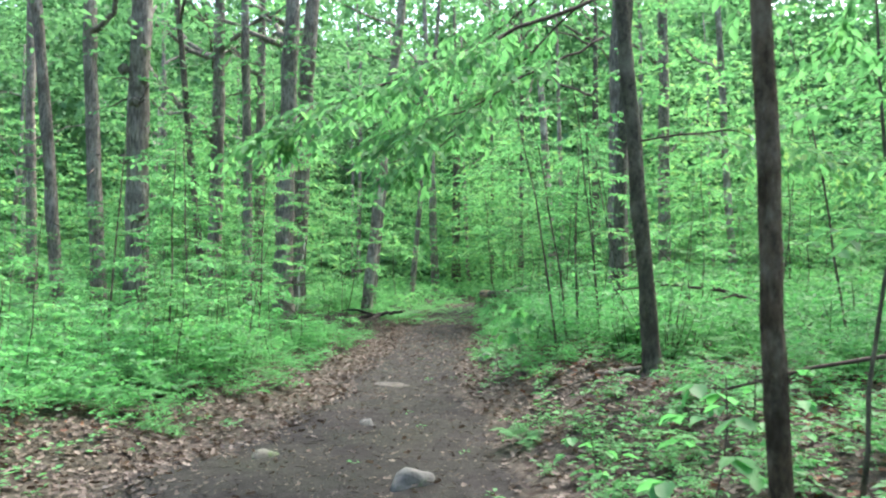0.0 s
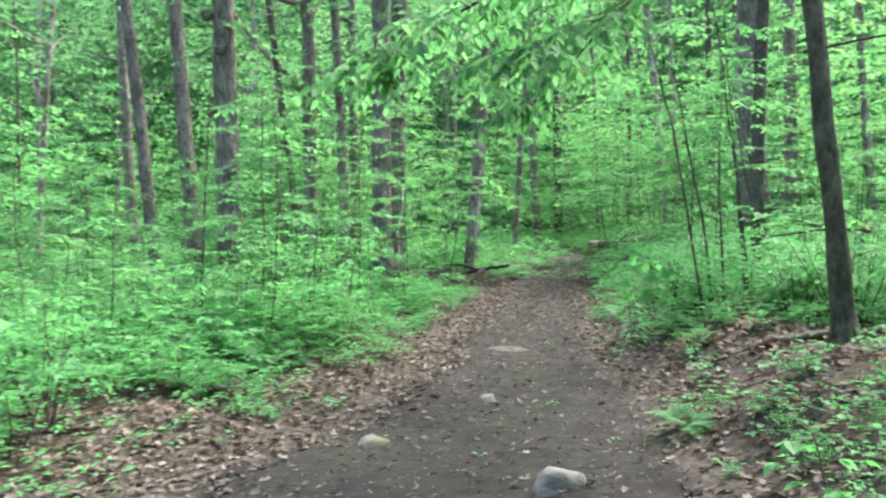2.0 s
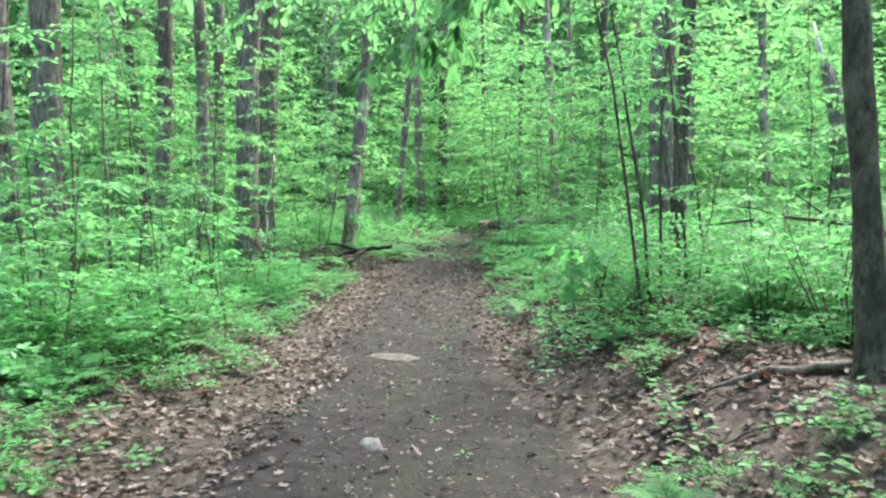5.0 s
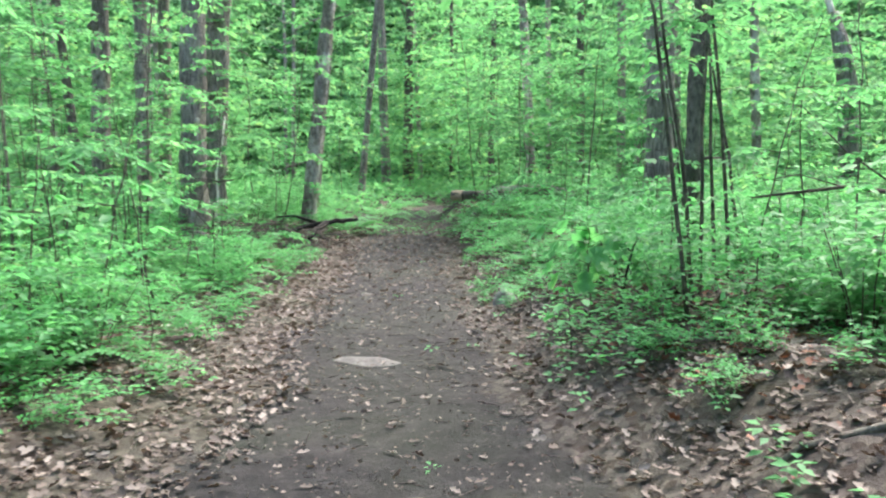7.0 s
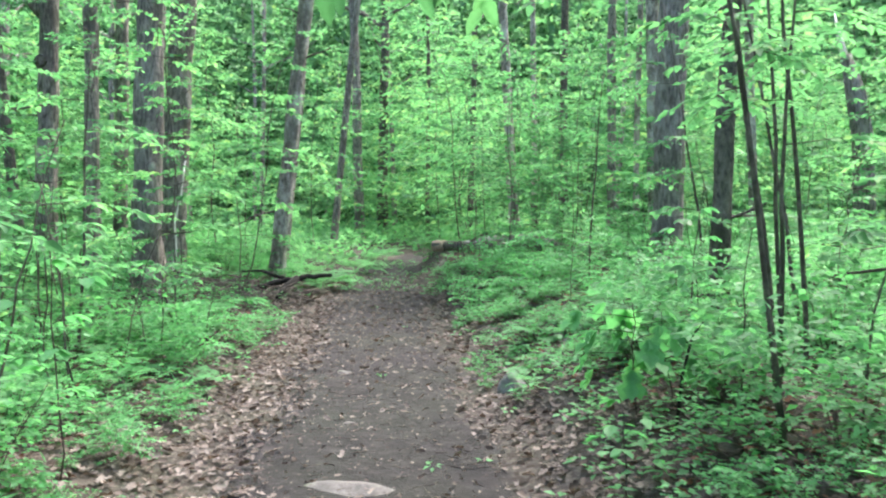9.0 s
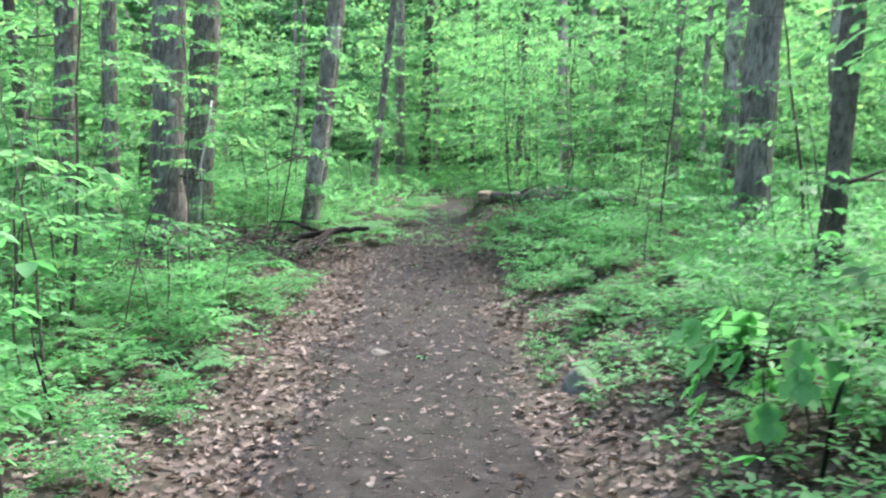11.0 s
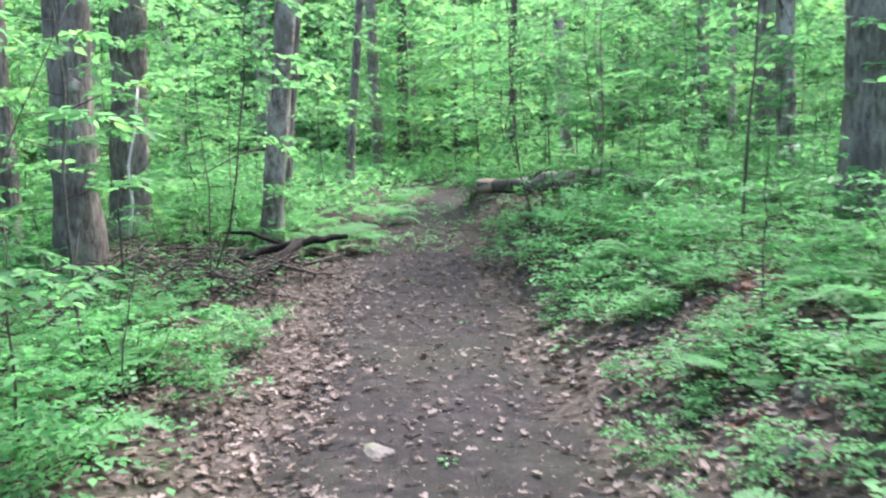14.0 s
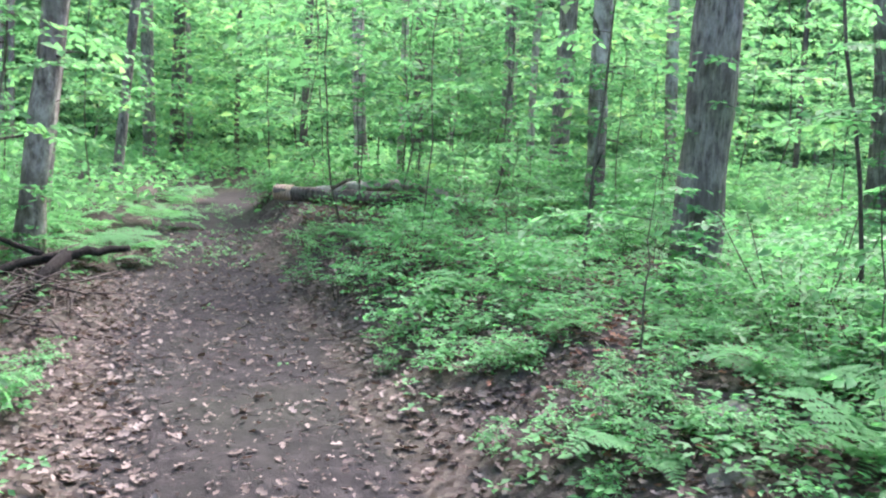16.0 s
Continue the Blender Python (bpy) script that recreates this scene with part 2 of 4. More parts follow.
class Tubes:
    """Gathers tapered round limbs into one mesh."""

    def __init__(self):
        self.v, self.f, self.t, self.n = [], [], [], 0

    def add(self, points, radii, sides=6, lumps=0.0, seed=0):
        p = np.asarray(points, float)
        r = np.interp(np.linspace(0, 1, len(p)), np.linspace(0, 1, len(radii)), radii)
        d = np.gradient(p, axis=0)
        d /= np.linalg.norm(d, axis=1)[:, None] + 1e-9
        ref = np.where(np.abs(d[:, 2:3]) > 0.9, [[1.0, 0, 0]], [[0, 0, 1.0]])
        u = np.cross(d, ref)
        u /= np.linalg.norm(u, axis=1)[:, None] + 1e-9
        w = np.cross(d, u)
        a = np.linspace(0, 2 * math.pi, sides, endpoint=False)
        wob = 1 + lumps * (np.sin(3 * a[None] + 0.9 * np.arange(len(p))[:, None] + seed) + 0.6 * np.sin(5 * a[None] - 1.7 * np.arange(len(p))[:, None] + 2 * seed)) if lumps else 1.0
        rr = r[:, None] * wob * np.ones((1, sides))
        ring = p[:, None] + rr[..., None] * (np.cos(a)[None, :, None] * u[:, None] + np.sin(a)[None, :, None] * w[:, None])
        self.v.append(ring.reshape(-1, 3))
        i, j = np.meshgrid(np.arange(len(p) - 1), np.arange(sides), indexing="ij")
        k = (j + 1) % sides
        self.f.append(self.n + np.stack([i * sides + j, i * sides + k, (i + 1) * sides + k, (i + 1) * sides + j], -1).reshape(-1, 4))
        for end in (0, len(p) - 1):
            self.v.append(p[end][None])
            c = self.n + len(p) * sides + (0 if end == 0 else 1)
            e = self.n + end * sides
            tri = [(c, e + (q + 1) % sides, e + q) if end == 0 else (c, e + q, e + (q + 1) % sides) for q in range(sides)]
            self.t.append(np.array(tri))
        self.n += len(p) * sides + 2
        return self

    def mesh(self, name, mat):
        return mesh_of(name, np.concatenate(self.v), [np.concatenate(self.f), np.concatenate(self.t)], mat, smooth_faces=True)


LEAF_SHAPE = np.array([(0, 0, 0), (0.33, 0.25, 0.06), (0.74, 0.17, 0.02), (1, 0, -0.1), (0.74, -0.17, 0.02), (0.33, -0.25, 0.06)])
LEAF_FACES = np.array([(0, 3, 2, 1), (0, 5, 4, 3)])
PLAIN_SHAPE = np.array([(0, 0, 0), (0.45, 0.29, 0.06), (1, 0, -0.08), (0.45, -0.29, 0.06)])
PLAIN_FACES = np.array([(0, 2, 1), (0, 3, 2)])
LOBED_SHAPE = np.array([(0, 0, 0.0), (0.30, 0.29, 0.14), (0.5, 0.12, 0.04), (0.70, 0.26, 0.16), (1, 0.0, 0.11), (0.66, -0.29, 0.13), (0.48, -0.11, 0.02), (0.27, -0.26, 0.10)])
LOBED_FACES = np.array([(0, 2, 1), (0, 6, 2), (2, 4, 3), (2, 6, 4), (6, 5, 4), (0, 7, 6)])
BROAD_SHAPE = np.array([(0, 0, 0), (0.3, 0.36, 0.05), (0.72, 0.27, 0.0), (1, 0, -0.16), (0.72, -0.27, 0.0), (0.3, -0.36, 0.05)])


def leaves(name, at, ahead, up, size, mat, shape=LEAF_SHAPE, faces=LEAF_FACES):
    """A mesh of many leaves: where each stem is, where it points, what faces up, and its length."""
    at, ahead, up = np.asarray(at, float), np.asarray(ahead, float), np.asarray(up, float)
    a = ahead / (np.linalg.norm(ahead, axis=1)[:, None] + 1e-9)
    side = np.cross(up, a)
    side /= np.linalg.norm(side, axis=1)[:, None] + 1e-9
    n = np.cross(a, side)
    s = np.asarray(size, float)[:, None, None]
    v = at[:, None] + s * (shape[None, :, 0:1] * a[:, None] + shape[None, :, 1:2] * side[:, None] + shape[None, :, 2:3] * n[:, None])
    f = (np.arange(len(at)) * len(shape))[:, None, None] + faces[None]
    return mesh_of(name, v.reshape(-1, 3), f.reshape(-1, faces.shape[1]), mat)


def bend(start, way, length, rise, steps=6, wander=0.06):
    """A limb that starts one way and rises or droops towards its end."""
    s = np.linspace(0, 1, steps)[:, None]
    way = np.asarray(way, float)
    p = np.asarray(start, float) + way * s * length + np.array([0, 0, 1.0]) * rise * length * s * s
    w = np.cumsum(rng.normal(0, wander * length / steps, (steps, 3)), axis=0)
    w[0] = 0
    return p + w


class Foliage:
    """Sprays of twigs and leaves, gathered for one plant."""

    def __init__(self):
        self.at, self.ahead, self.up, self.size, self.wood = [], [], [], [], Tubes()

    def spray(self, start, way, length, rise=-0.25, leaf=0.085, twigs=4, thick=0.006, dense=1.0, hang=0.0, bare=False):
        """A flat layered spray: a branchlet with side twigs, leaves set along both sides."""
        main = bend(start, way, length, rise, 7)
        if not bare:
            self.wood.add(main[::2], [thick, thick * 0.35], 3)
        lines = [(main, 0.25)]
        level = np.cross((0, 0, 1.0), way)
        level /= np.linalg.norm(level) + 1e-9
        for k in range(twigs):
            f = rng.uniform(0.2, 0.85)
            i = f * 6
            q = main[int(i)] + (i % 1) * (main[min(int(i) + 1, 6)] - main[int(i)])
            turn = (1 if k % 2 else -1) * rng.uniform(0.7, 1.2)
            w = np.asarray(way) * math.cos(turn) + level * math.sin(turn) + np.array([0, 0, rng.normal(0, 0.12) - hang])
            side = bend(q, w, length * rng.uniform(0.3, 0.55) * (1.1 - 0.5 * f), rise * 0.8, 5)
            if not bare and k % 2:
                self.wood.add(side[::2], [thick * 0.5, thick * 0.25], 3)
            lines.append((side, 0.0))
        for line, first in lines:
            span = np.linalg.norm(np.diff(line, axis=0), axis=1).sum()
            count = max(3, int(span / (leaf * 0.42) * dense))
            f = np.linspace(first, 1, count) * (len(line) - 1)
            i = np.minimum(f.astype(int), len(line) - 2)
            q = line[i] + (f - i)[:, None] * (line[i + 1] - line[i])
            d = line[i + 1] - line[i]
            d /= np.linalg.norm(d, axis=1)[:, None] + 1e-9
            s = np.cross((0, 0, 1.0), d)
            turn = np.where(np.arange(count) % 2, 1, -1) * rng.uniform(0.5, 1.15, count)
            a = d * np.cos(turn)[:, None] + s * np.sin(turn)[:, None] + rng.normal(0, 0.18, (count, 3))
            a[:, 2] -= 0.12 + hang
            self.at.append(q)
            self.ahead.append(a)
            self.up.append(np.array([0, 0, 1.0]) + rng.normal(0, 0.38, (count, 3)))
            self.size.append(leaf * rng.uniform(0.65, 1.2, count))

    def mesh(self, name, mat, plain=False, shape=None):
        shape, faces = (PLAIN_SHAPE, PLAIN_FACES) if plain else (LEAF_SHAPE if shape is None else shape, LEAF_FACES)
        return leaves(name, np.concatenate(self.at), np.concatenate(self.ahead), np.concatenate(self.up), np.concatenate(self.size), mat, shape, faces)


def away(a, tilt=0.0):
    return np.array([math.cos(a) * math.cos(tilt), math.sin(a) * math.cos(tilt), math.sin(tilt)])


def many(name, sources, rows, mat, label, category):
    """ONE object of kind stuff from many turned and sized copies of the leaves of some plants. Rows: which, x, y, turn, size."""
    vs, fs, n = [], {}, 0
    for k, x, y, turn, size in rows:
        me = sources[k]
        co = np.empty(len(me.vertices) * 3, np.float32)
        me.vertices.foreach_get("co", co)
        ids = np.empty(len(me.loops), np.int32)
        me.loops.foreach_get("vertex_index", ids)
        co, c, s = co.reshape(-1, 3), math.cos(turn), math.sin(turn)
        vs.append(np.stack([c * co[:, 0] - s * co[:, 1], s * co[:, 0] + c * co[:, 1], co[:, 2]], -1) * size + (x, y, ground_at(x, y)))
        sides = len(me.polygons[0].vertices)
        fs.setdefault(sides, []).append(ids.reshape(-1, sides) + n)
        n += len(co)
    return tagged(new(name, mesh_of(name, np.concatenate(vs), [np.concatenate(f) for f in fs.values()], mat)), label, category, kind="stuff")


def foliage_of(ob):
    return next(c.data for c in ob.children if c.name.startswith("foliage"))


# ---- ground ----
def build_ground():
    near_x = np.arange(-9, 9.01, 0.13)
    near_y = np.arange(1, 34.01, 0.13)
    xs = np.r_[-600, -250, -120, -70, -45, -30, -22, -16, -12, near_x, 12, 16, 22, 30, 45, 70, 120, 250, 600]
    ys = np.r_[-600, -250, -120, -60, -30, -18, -10, -5, -2, near_y, 36, 40, 45, 52, 60, 75, 100, 150, 300, 700]
    gx, gy = np.meshgrid(xs, ys)
    z = height(gx, gy)
    v = np.stack([gx, gy, z], -1).reshape(-1, 3)
    w = len(xs)
    i, j = np.meshgrid(np.arange(len(ys) - 1), np.arange(w - 1), indexing="ij")
    f = np.stack([i * w + j, i * w + j + 1, (i + 1) * w + j + 1, (i + 1) * w + j], -1).reshape(-1, 4)
    me = mesh_of("ground", v, f, FLOOR, smooth_faces=True)
    out = np.abs(gx - trail_x(gy)) - trail_half(gy)
    mask = me.attributes.new("trail", "FLOAT", "POINT")
    mask.data.foreach_set("value", (1 - smooth((out + 0.45) / 0.9)).ravel().astype(np.float32))
    return tagged(new("ground", me), "worn dirt trail through leaf-littered forest floor", "ground", kind="structure")


build_ground()


# ---- big trees ----
def trunk_line(lean, tall, sway, seed):
    s = np.linspace(0, 1, 12)
    r = np.random.default_rng(seed)
    p = np.stack([lean[0] * s + sway * np.sin(s * 5 + r.uniform(0, 6)) * s, lean[1] * s + sway * np.sin(s * 4 + r.uniform(0, 6)) * s, s], -1) * [tall, tall, tall]
    p[:, 2] -= 0.12
    return p


def big_tree(x, y, d, lean=(0, 0), tall=13.0, bark=OAK_BARK, label="", fork=0.0, sway=0.01, crown=True, seed=0, group="forest trees", stubs=0, roots=True, thin=False):
    """A forest tree: flared trunk, limbs, stubs of dead branches and a loose crown."""
    r = np.random.default_rng(seed + 100)
    z = ground_at(x, y)
    ob = thing("tree", pose(x, y, z), label, "tree", group)
    line = trunk_line(lean, tall, sway, seed)
    up = np.linspace(0, 1, 40) ** 1.8
    fine = np.stack([np.interp(up, np.linspace(0, 1, 12), line[:, k]) for k in range(3)], -1)
    flare = d / 2 * (1 + 0.75 * np.exp(-up * tall / 0.24)) * np.interp(up, [0, 0.5, 1], [1, 0.78, 0.3])
    wig = np.cumsum(r.normal(0, 0.012, (40, 2)), 0)
    fine[:, :2] += (wig - wig[:1]) * up[:, None] ** 0.5
    flare = flare * (1 + 0.05 * np.sin(np.arange(40) * 1.3 + seed) + r.normal(0, 0.025, 40))
    part("trunk", Tubes().add(fine if y < 26 else fine[::3], flare, 14 if y < 26 else 8, 0.045, seed).mesh("trunk", bark), ob)
    if roots and d > 0.12:
        for k in range(4):
            a = k * 1.6 + r.uniform(0, 0.8)
            p = np.array([away(a) * q * d for q in (0.35, 0.75, 1.2, 1.7)])
            p[:, 2] = [0.16 * d * 2, 0.05, -0.01, -0.06]
            part("root", Tubes().add(p, [d * 0.2, d * 0.13, d * 0.05], 7, 0.08, k).mesh("root", bark), ob)
    limbs = []
    if fork:
        b = np.array([np.interp(fork / tall, np.linspace(0, 1, 12), line[:, k]) for k in range(3)])
        limbs.append((b, away(r.uniform(2.6, 3.4), 0.8), 3.0, d * 0.3))
    for k in range(5):
        h = r.uniform(0.42, 0.85)
        b = np.array([np.interp(h, np.linspace(0, 1, 12), line[:, q]) for q in range(3)])
        limbs.append((b, away(r.uniform(0, 6.3), r.uniform(0.2, 0.7)), r.uniform(1.8, 3.6), d * 0.22))
    for b, way, length, rad in limbs:
        part("limb", Tubes().add(bend(b, way, length, 0.15, 8, 0.2), [rad, rad * 0.25], 7).mesh("limb", bark), ob)
    for k in range(stubs):
        h = r.uniform(0.8, 5.0)
        b = np.array([np.interp(h / tall, np.linspace(0, 1, 12), line[:, q]) for q in range(3)])
        part("branch_stub", Tubes().add(bend(b, away(r.uniform(0, 6.3), r.uniform(-0.2, 0.5)), r.uniform(0.2, 0.9), -0.1, 5, 0.2), [0.022, 0.006], 5).mesh("branch_stub", DEAD_WOOD), ob)
    if stubs:
        global rng
        rng = np.random.default_rng(seed + 500)
        fo = Foliage()
        for k in range(9):
            h = rng.uniform(1.3, 7.5)
            b = np.array([np.interp(h / tall, np.linspace(0, 1, 12), line[:, q]) for q in range(3)])
            fo.spray(b, away(rng.uniform(3.3, 6.1), rng.uniform(-0.1, 0.4)), rng.uniform(0.5, 1.1), -0.3, 0.1, 4, 0.006, 0.8)
        part("twigwork", fo.wood.mesh("twigs", TWIG), ob, kind="stuff")
        part("foliage", fo.mesh("leaves", LEAF, True), ob, kind="stuff")
    if crown:
        kinds = SPARSE_CROWNS if thin and 1 < x < 7 and y > 25 else THIN_CROWNS if thin else CROWNS
        c = part("crown", kinds[seed % len(kinds)], ob, kind="stuff")
        c.matrix_local = pose(line[-1][0] * 0.8, line[-1][1] * 0.8, 0, 0, 0, seed * 77.0)
    return ob


def crown_mesh(seed, low=7.0, high=15.0, spread=4.0, clumps=52, each=18):
    """A loose crown of leaf clumps with gaps between them."""
    r = np.random.default_rng(seed)
    at = []
    for _ in range(clumps):
        h = r.uniform(0, 1)
        rad = spread * math.sqrt(r.uniform(0.02, 1)) * (1 - 0.6 * abs(h - 0.45))
        a = r.uniform(0, 6.283)
        c = np.array([rad * math.cos(a), rad * math.sin(a), low + (high - low) * h])
        at.append(c + r.normal(0, 1, (each, 3)) * (0.45, 0.45, 0.16))
    at = np.concatenate(at)
    n = len(at)
    ahead = np.stack([r.normal(0, 1, n), r.normal(0, 1, n), r.normal(-0.15, 0.3, n)], -1)
    return leaves("crown", at, ahead, np.array([0, 0, 1.0]) + r.normal(0, 0.4, (n, 3)), r.uniform(0.13, 0.24, n), LEAF_FAR, PLAIN_SHAPE, PLAIN_FACES)


CROWNS = [crown_mesh(k) for k in range(4)]
SPARSE_CROWNS = [crown_mesh(k + 20, 7.5, 15.0, 2.6, 9, 18) for k in range(2)]
THIN_CROWNS = [crown_mesh(k + 10, 5.4, 14.5, 3.4, 26, 18) for k in range(3)]

OAK = "tall oak with grey furrowed bark rising from shrubs"
# x, y, diameter, lean, bark, fork height, label
TREES = [
    (-5.15, 15.2, 0.43, (0.0, 0.0), OAK_BARK, 0, "thick grey oak trunk with dark knots and patches"),
    (-6.95, 17.5, 0.33, (-0.05, 0), OAK_BARK, 0, "grey oak trunk leaning slightly, with dead side twigs"),
    (-8.1, 18.0, 0.28, (-0.09, 0), OAK_BARK, 0, OAK),
    (-6.25, 22.0, 0.38, (0.02, 0), OAK_BARK, 4.6, "forked oak with a crooked dark limb"),
    (-6.03, 25.0, 0.30, (0.0, 0), OAK_BARK, 0, OAK),
    (-3.78, 19.7, 0.46, (0.02, 0), OAK_BARK, 0, "thick oak with deeply furrowed bark and a pale scar"),
    (-4.25, 22.4, 0.50, (0.06, 0), OAK_BARK, 0, "thick oak leaning beside its twin, furrowed grey bark"),
    (-2.22, 21.5, 0.27, (0.115, 0), PALE_BARK, 0, "slender tree with pale blotched bark"),
    (-2.5, 24.0, 0.2, (0.1, 0), OAK_BARK, 0, "dark trunk close behind a pale one"),
    (-1.98, 29.0, 0.19, (0.09, 0), OAK_BARK, 7.0, "dark slender tree leaning over the trail"),
    (-1.07, 38.0, 0.40, (0.0, 0), DARK_BARK, 0, "dark trunk at the end of the trail"),
    (-1.6, 34.0, 0.32, (-0.02, 0), OAK_BARK, 0, OAK),
    (0.6, 37.0, 0.15, (0.0, 0), DARK_BARK, 0, "thin dark trunk beside the trail"),
    (2.93, 30.2, 0.30, (-0.07, 0), PALE_BARK, 0, "slim straight tree with pale blotched grey bark"),
    (5.33, 26.6, 0.15, (0.0, 0), PALE_BARK, 0, "thin pale trunk among leafy saplings"),
    (4.56, 31.8, 0.28, (0.0, 0), DARK_BARK, 0, "dark trunk standing deep in leafy saplings"),
    (3.6, 18.6, 0.43, (0.02, 0), OAK_BARK, 0, "thick grey oak with furrowed bark above low shrubs"),
    (3.22, 15.55, 0.2, (0.05, 0), DARK_BARK, 0, "dark slender trunk standing in low green shrubs"),
    (4.6, 26.0, 0.22, (0.0, 0), OAK_BARK, 0, OAK),
    (4.6, 22.5, 0.26, (-0.02, 0), PALE_BARK, 0, "pale grey trunk in bright undergrowth"),
    (1.72, 31.0, 0.18, (0.02, 0), DARK_BARK, 0, OAK),
    (-5.66, 20.0, 0.17, (-0.1, 0), DARK_BARK, 0, "leaning dark young trunk in leafy undergrowth"),
    (-4.9, 20.6, 0.24, (0.0, 0), OAK_BARK, 0, OAK),
    (-7.05, 24.0, 0.21, (0.0, 0), DARK_BARK, 0, OAK),
    (6.07, 27.0, 0.40, (0.02, 0), OAK_BARK, 0, OAK),
    (3.0, 27.0, 0.15, (0.0, 0), PALE_BARK, 0, OAK),
    (7.9, 26.0, 0.25, (-0.04, 0), PALE_BARK, 0, OAK),
    (-12.3, 24.0, 0.31, (-0.03, 0), OAK_BARK, 0, OAK),
]
grown = []
for k, (x, y, d, lean, bark, fork, label) in enumerate(TREES):
    grown.append(big_tree(x, y, d, lean, 13.0 + (k * 37 % 5), bark, label, fork, 0.006, True, k, stubs=4 if y < 23 else 0, thin=not (k == 16 or x < 0 and y > 24)))


def burl(parent, name, at, size, mat, label, seed):
    """A knot or scar grown onto a trunk."""
    bm = bmesh.new()
    bmesh.ops.create_icosphere(bm, subdivisions=2, radius=1.0)
    for v in bm.verts:
        v.co = Vector((v.co.x * size[0], v.co.y * size[1], v.co.z * size[2])) * (1 + 0.4 * noise.noise(v.co * 2.0 + Vector((seed, 0, 0))))
    me = bpy.data.meshes.new(name)
    bm.to_mesh(me)
    bm.free()
    me.materials.append(mat)
    part(name, me, parent, label).matrix_local = Matrix.Translation(at)


for k, (z, side) in enumerate(((2.3, 0.12), (3.3, -0.15), (4.3, 0.02), (4.9, -0.2))):
    burl(grown[0], "knot", (side, -0.16, z), (0.12, 0.07, 0.1), DARK_BARK, "dark bark knot", k)
burl(grown[5], "scar", (0.15, -0.195, 1.95), (0.065, 0.035, 0.07), PALE_BARK, "pale round scar", 9)
burl(grown[3], "knot", (0.0, -0.15, 3.8), (0.1, 0.06, 0.12), DARK_BARK, "dark bark knot", 5)

# two slim trees close to the trail
near_a = big_tree(2.69, 8.7, 0.15, (-0.068, 0.0), 10.5, DARK_BARK, "slim dark smooth-barked tree with mossy flared roots", 0, 0.004, False, 41)
for c in near_a.children:
    if c.name.startswith("root"):
        c.data.materials[0] = MOSS_BARK
        c.scale = (0.8, 0.8, 1.5)
near_b = big_tree(2.4, 4.1, 0.088, (-0.047, 0.0), 8.5, RED_BARK, "slim tree with reddish-brown scaly bark", 0, 0.01, False, 42)


def broken_snag(x, y):
    ob = thing("snag", pose(x, y, ground_at(x, y)), "broken grey dead trunk with a splintered top", "dead tree")
    p = np.array([(0, 0, -0.1), (0.02, 0, 1.0), (-0.02, 0, 2.2), (-0.16, 0, 2.9), (-0.34, 0, 3.5)])
    part("trunk", Tubes().add(p, [0.2, 0.17, 0.16, 0.15, 0.08], 12, 0.08, 3).mesh("trunk", OAK_BARK), ob)
    part("splinter", Tubes().add([(-0.30, 0, 3.3), (-0.42, 0.02, 3.7), (-0.52, 0.03, 4.2)], [0.07, 0.05, 0.008], 6, 0.1).mesh("splinter", BLEACHED), ob)


broken_snag(7.4, 20.5)

# woods farther off, all around, and nearer trees added for their shade
placed = [(t[0], t[1]) for t in TREES]
spot = np.random.default_rng(21)
BACK_LABELS = ("slender grey forest tree among bright leaves or added to cast shade", "dark forest trunk far back among leaves", "pale forest trunk far back among leaves")
count = 0
# added trees, mostly out of view: their crowns shade the trail and right bank
for x, y in ((-4.6, 3.2), (5.2, 2.2), (-6.5, 7.5), (7.2, 6.8), (0.2, -4.5), (3.6, -2.0), (-2.6, -1.0), (8.5, 11.0), (-9.5, 11.5), (9.4, 13.6), (10.3, 16.3), (11.9, 18.8), (11.2, 23.0)):
    placed.append((x, y))
    big_tree(x, y, 0.32, (0, 0), 14.0, OAK_BARK, BACK_LABELS[0], 0, 0.01, True, 300 + len(placed), roots=False)
while count < 78:
    x, y = spot.uniform(-34, 34), spot.uniform(-14, 58)
    if abs(x - trail_x(y)) < 2.4 or (5 < x < 16 and 14 < y < 38 and spot.uniform() < 0.6) or (abs(x) < 9 and y < 26) or min((x - a) ** 2 + (y - b) ** 2 for a, b in placed) < 3.2:
        continue
    placed.append((x, y))
    k = int(spot.choice(3, p=[0.55, 0.15, 0.3]))
    big_tree(x, y, spot.uniform(0.1, 0.32), (spot.normal(0, 0.05), spot.normal(0, 0.03)), spot.uniform(11, 17), (OAK_BARK, DARK_BARK, PALE_BARK)[k], BACK_LABELS[k], 0, 0.01, True, 200 + count, roots=False, thin=0 < x < 8 and 28 < y < 41)
    count += 1


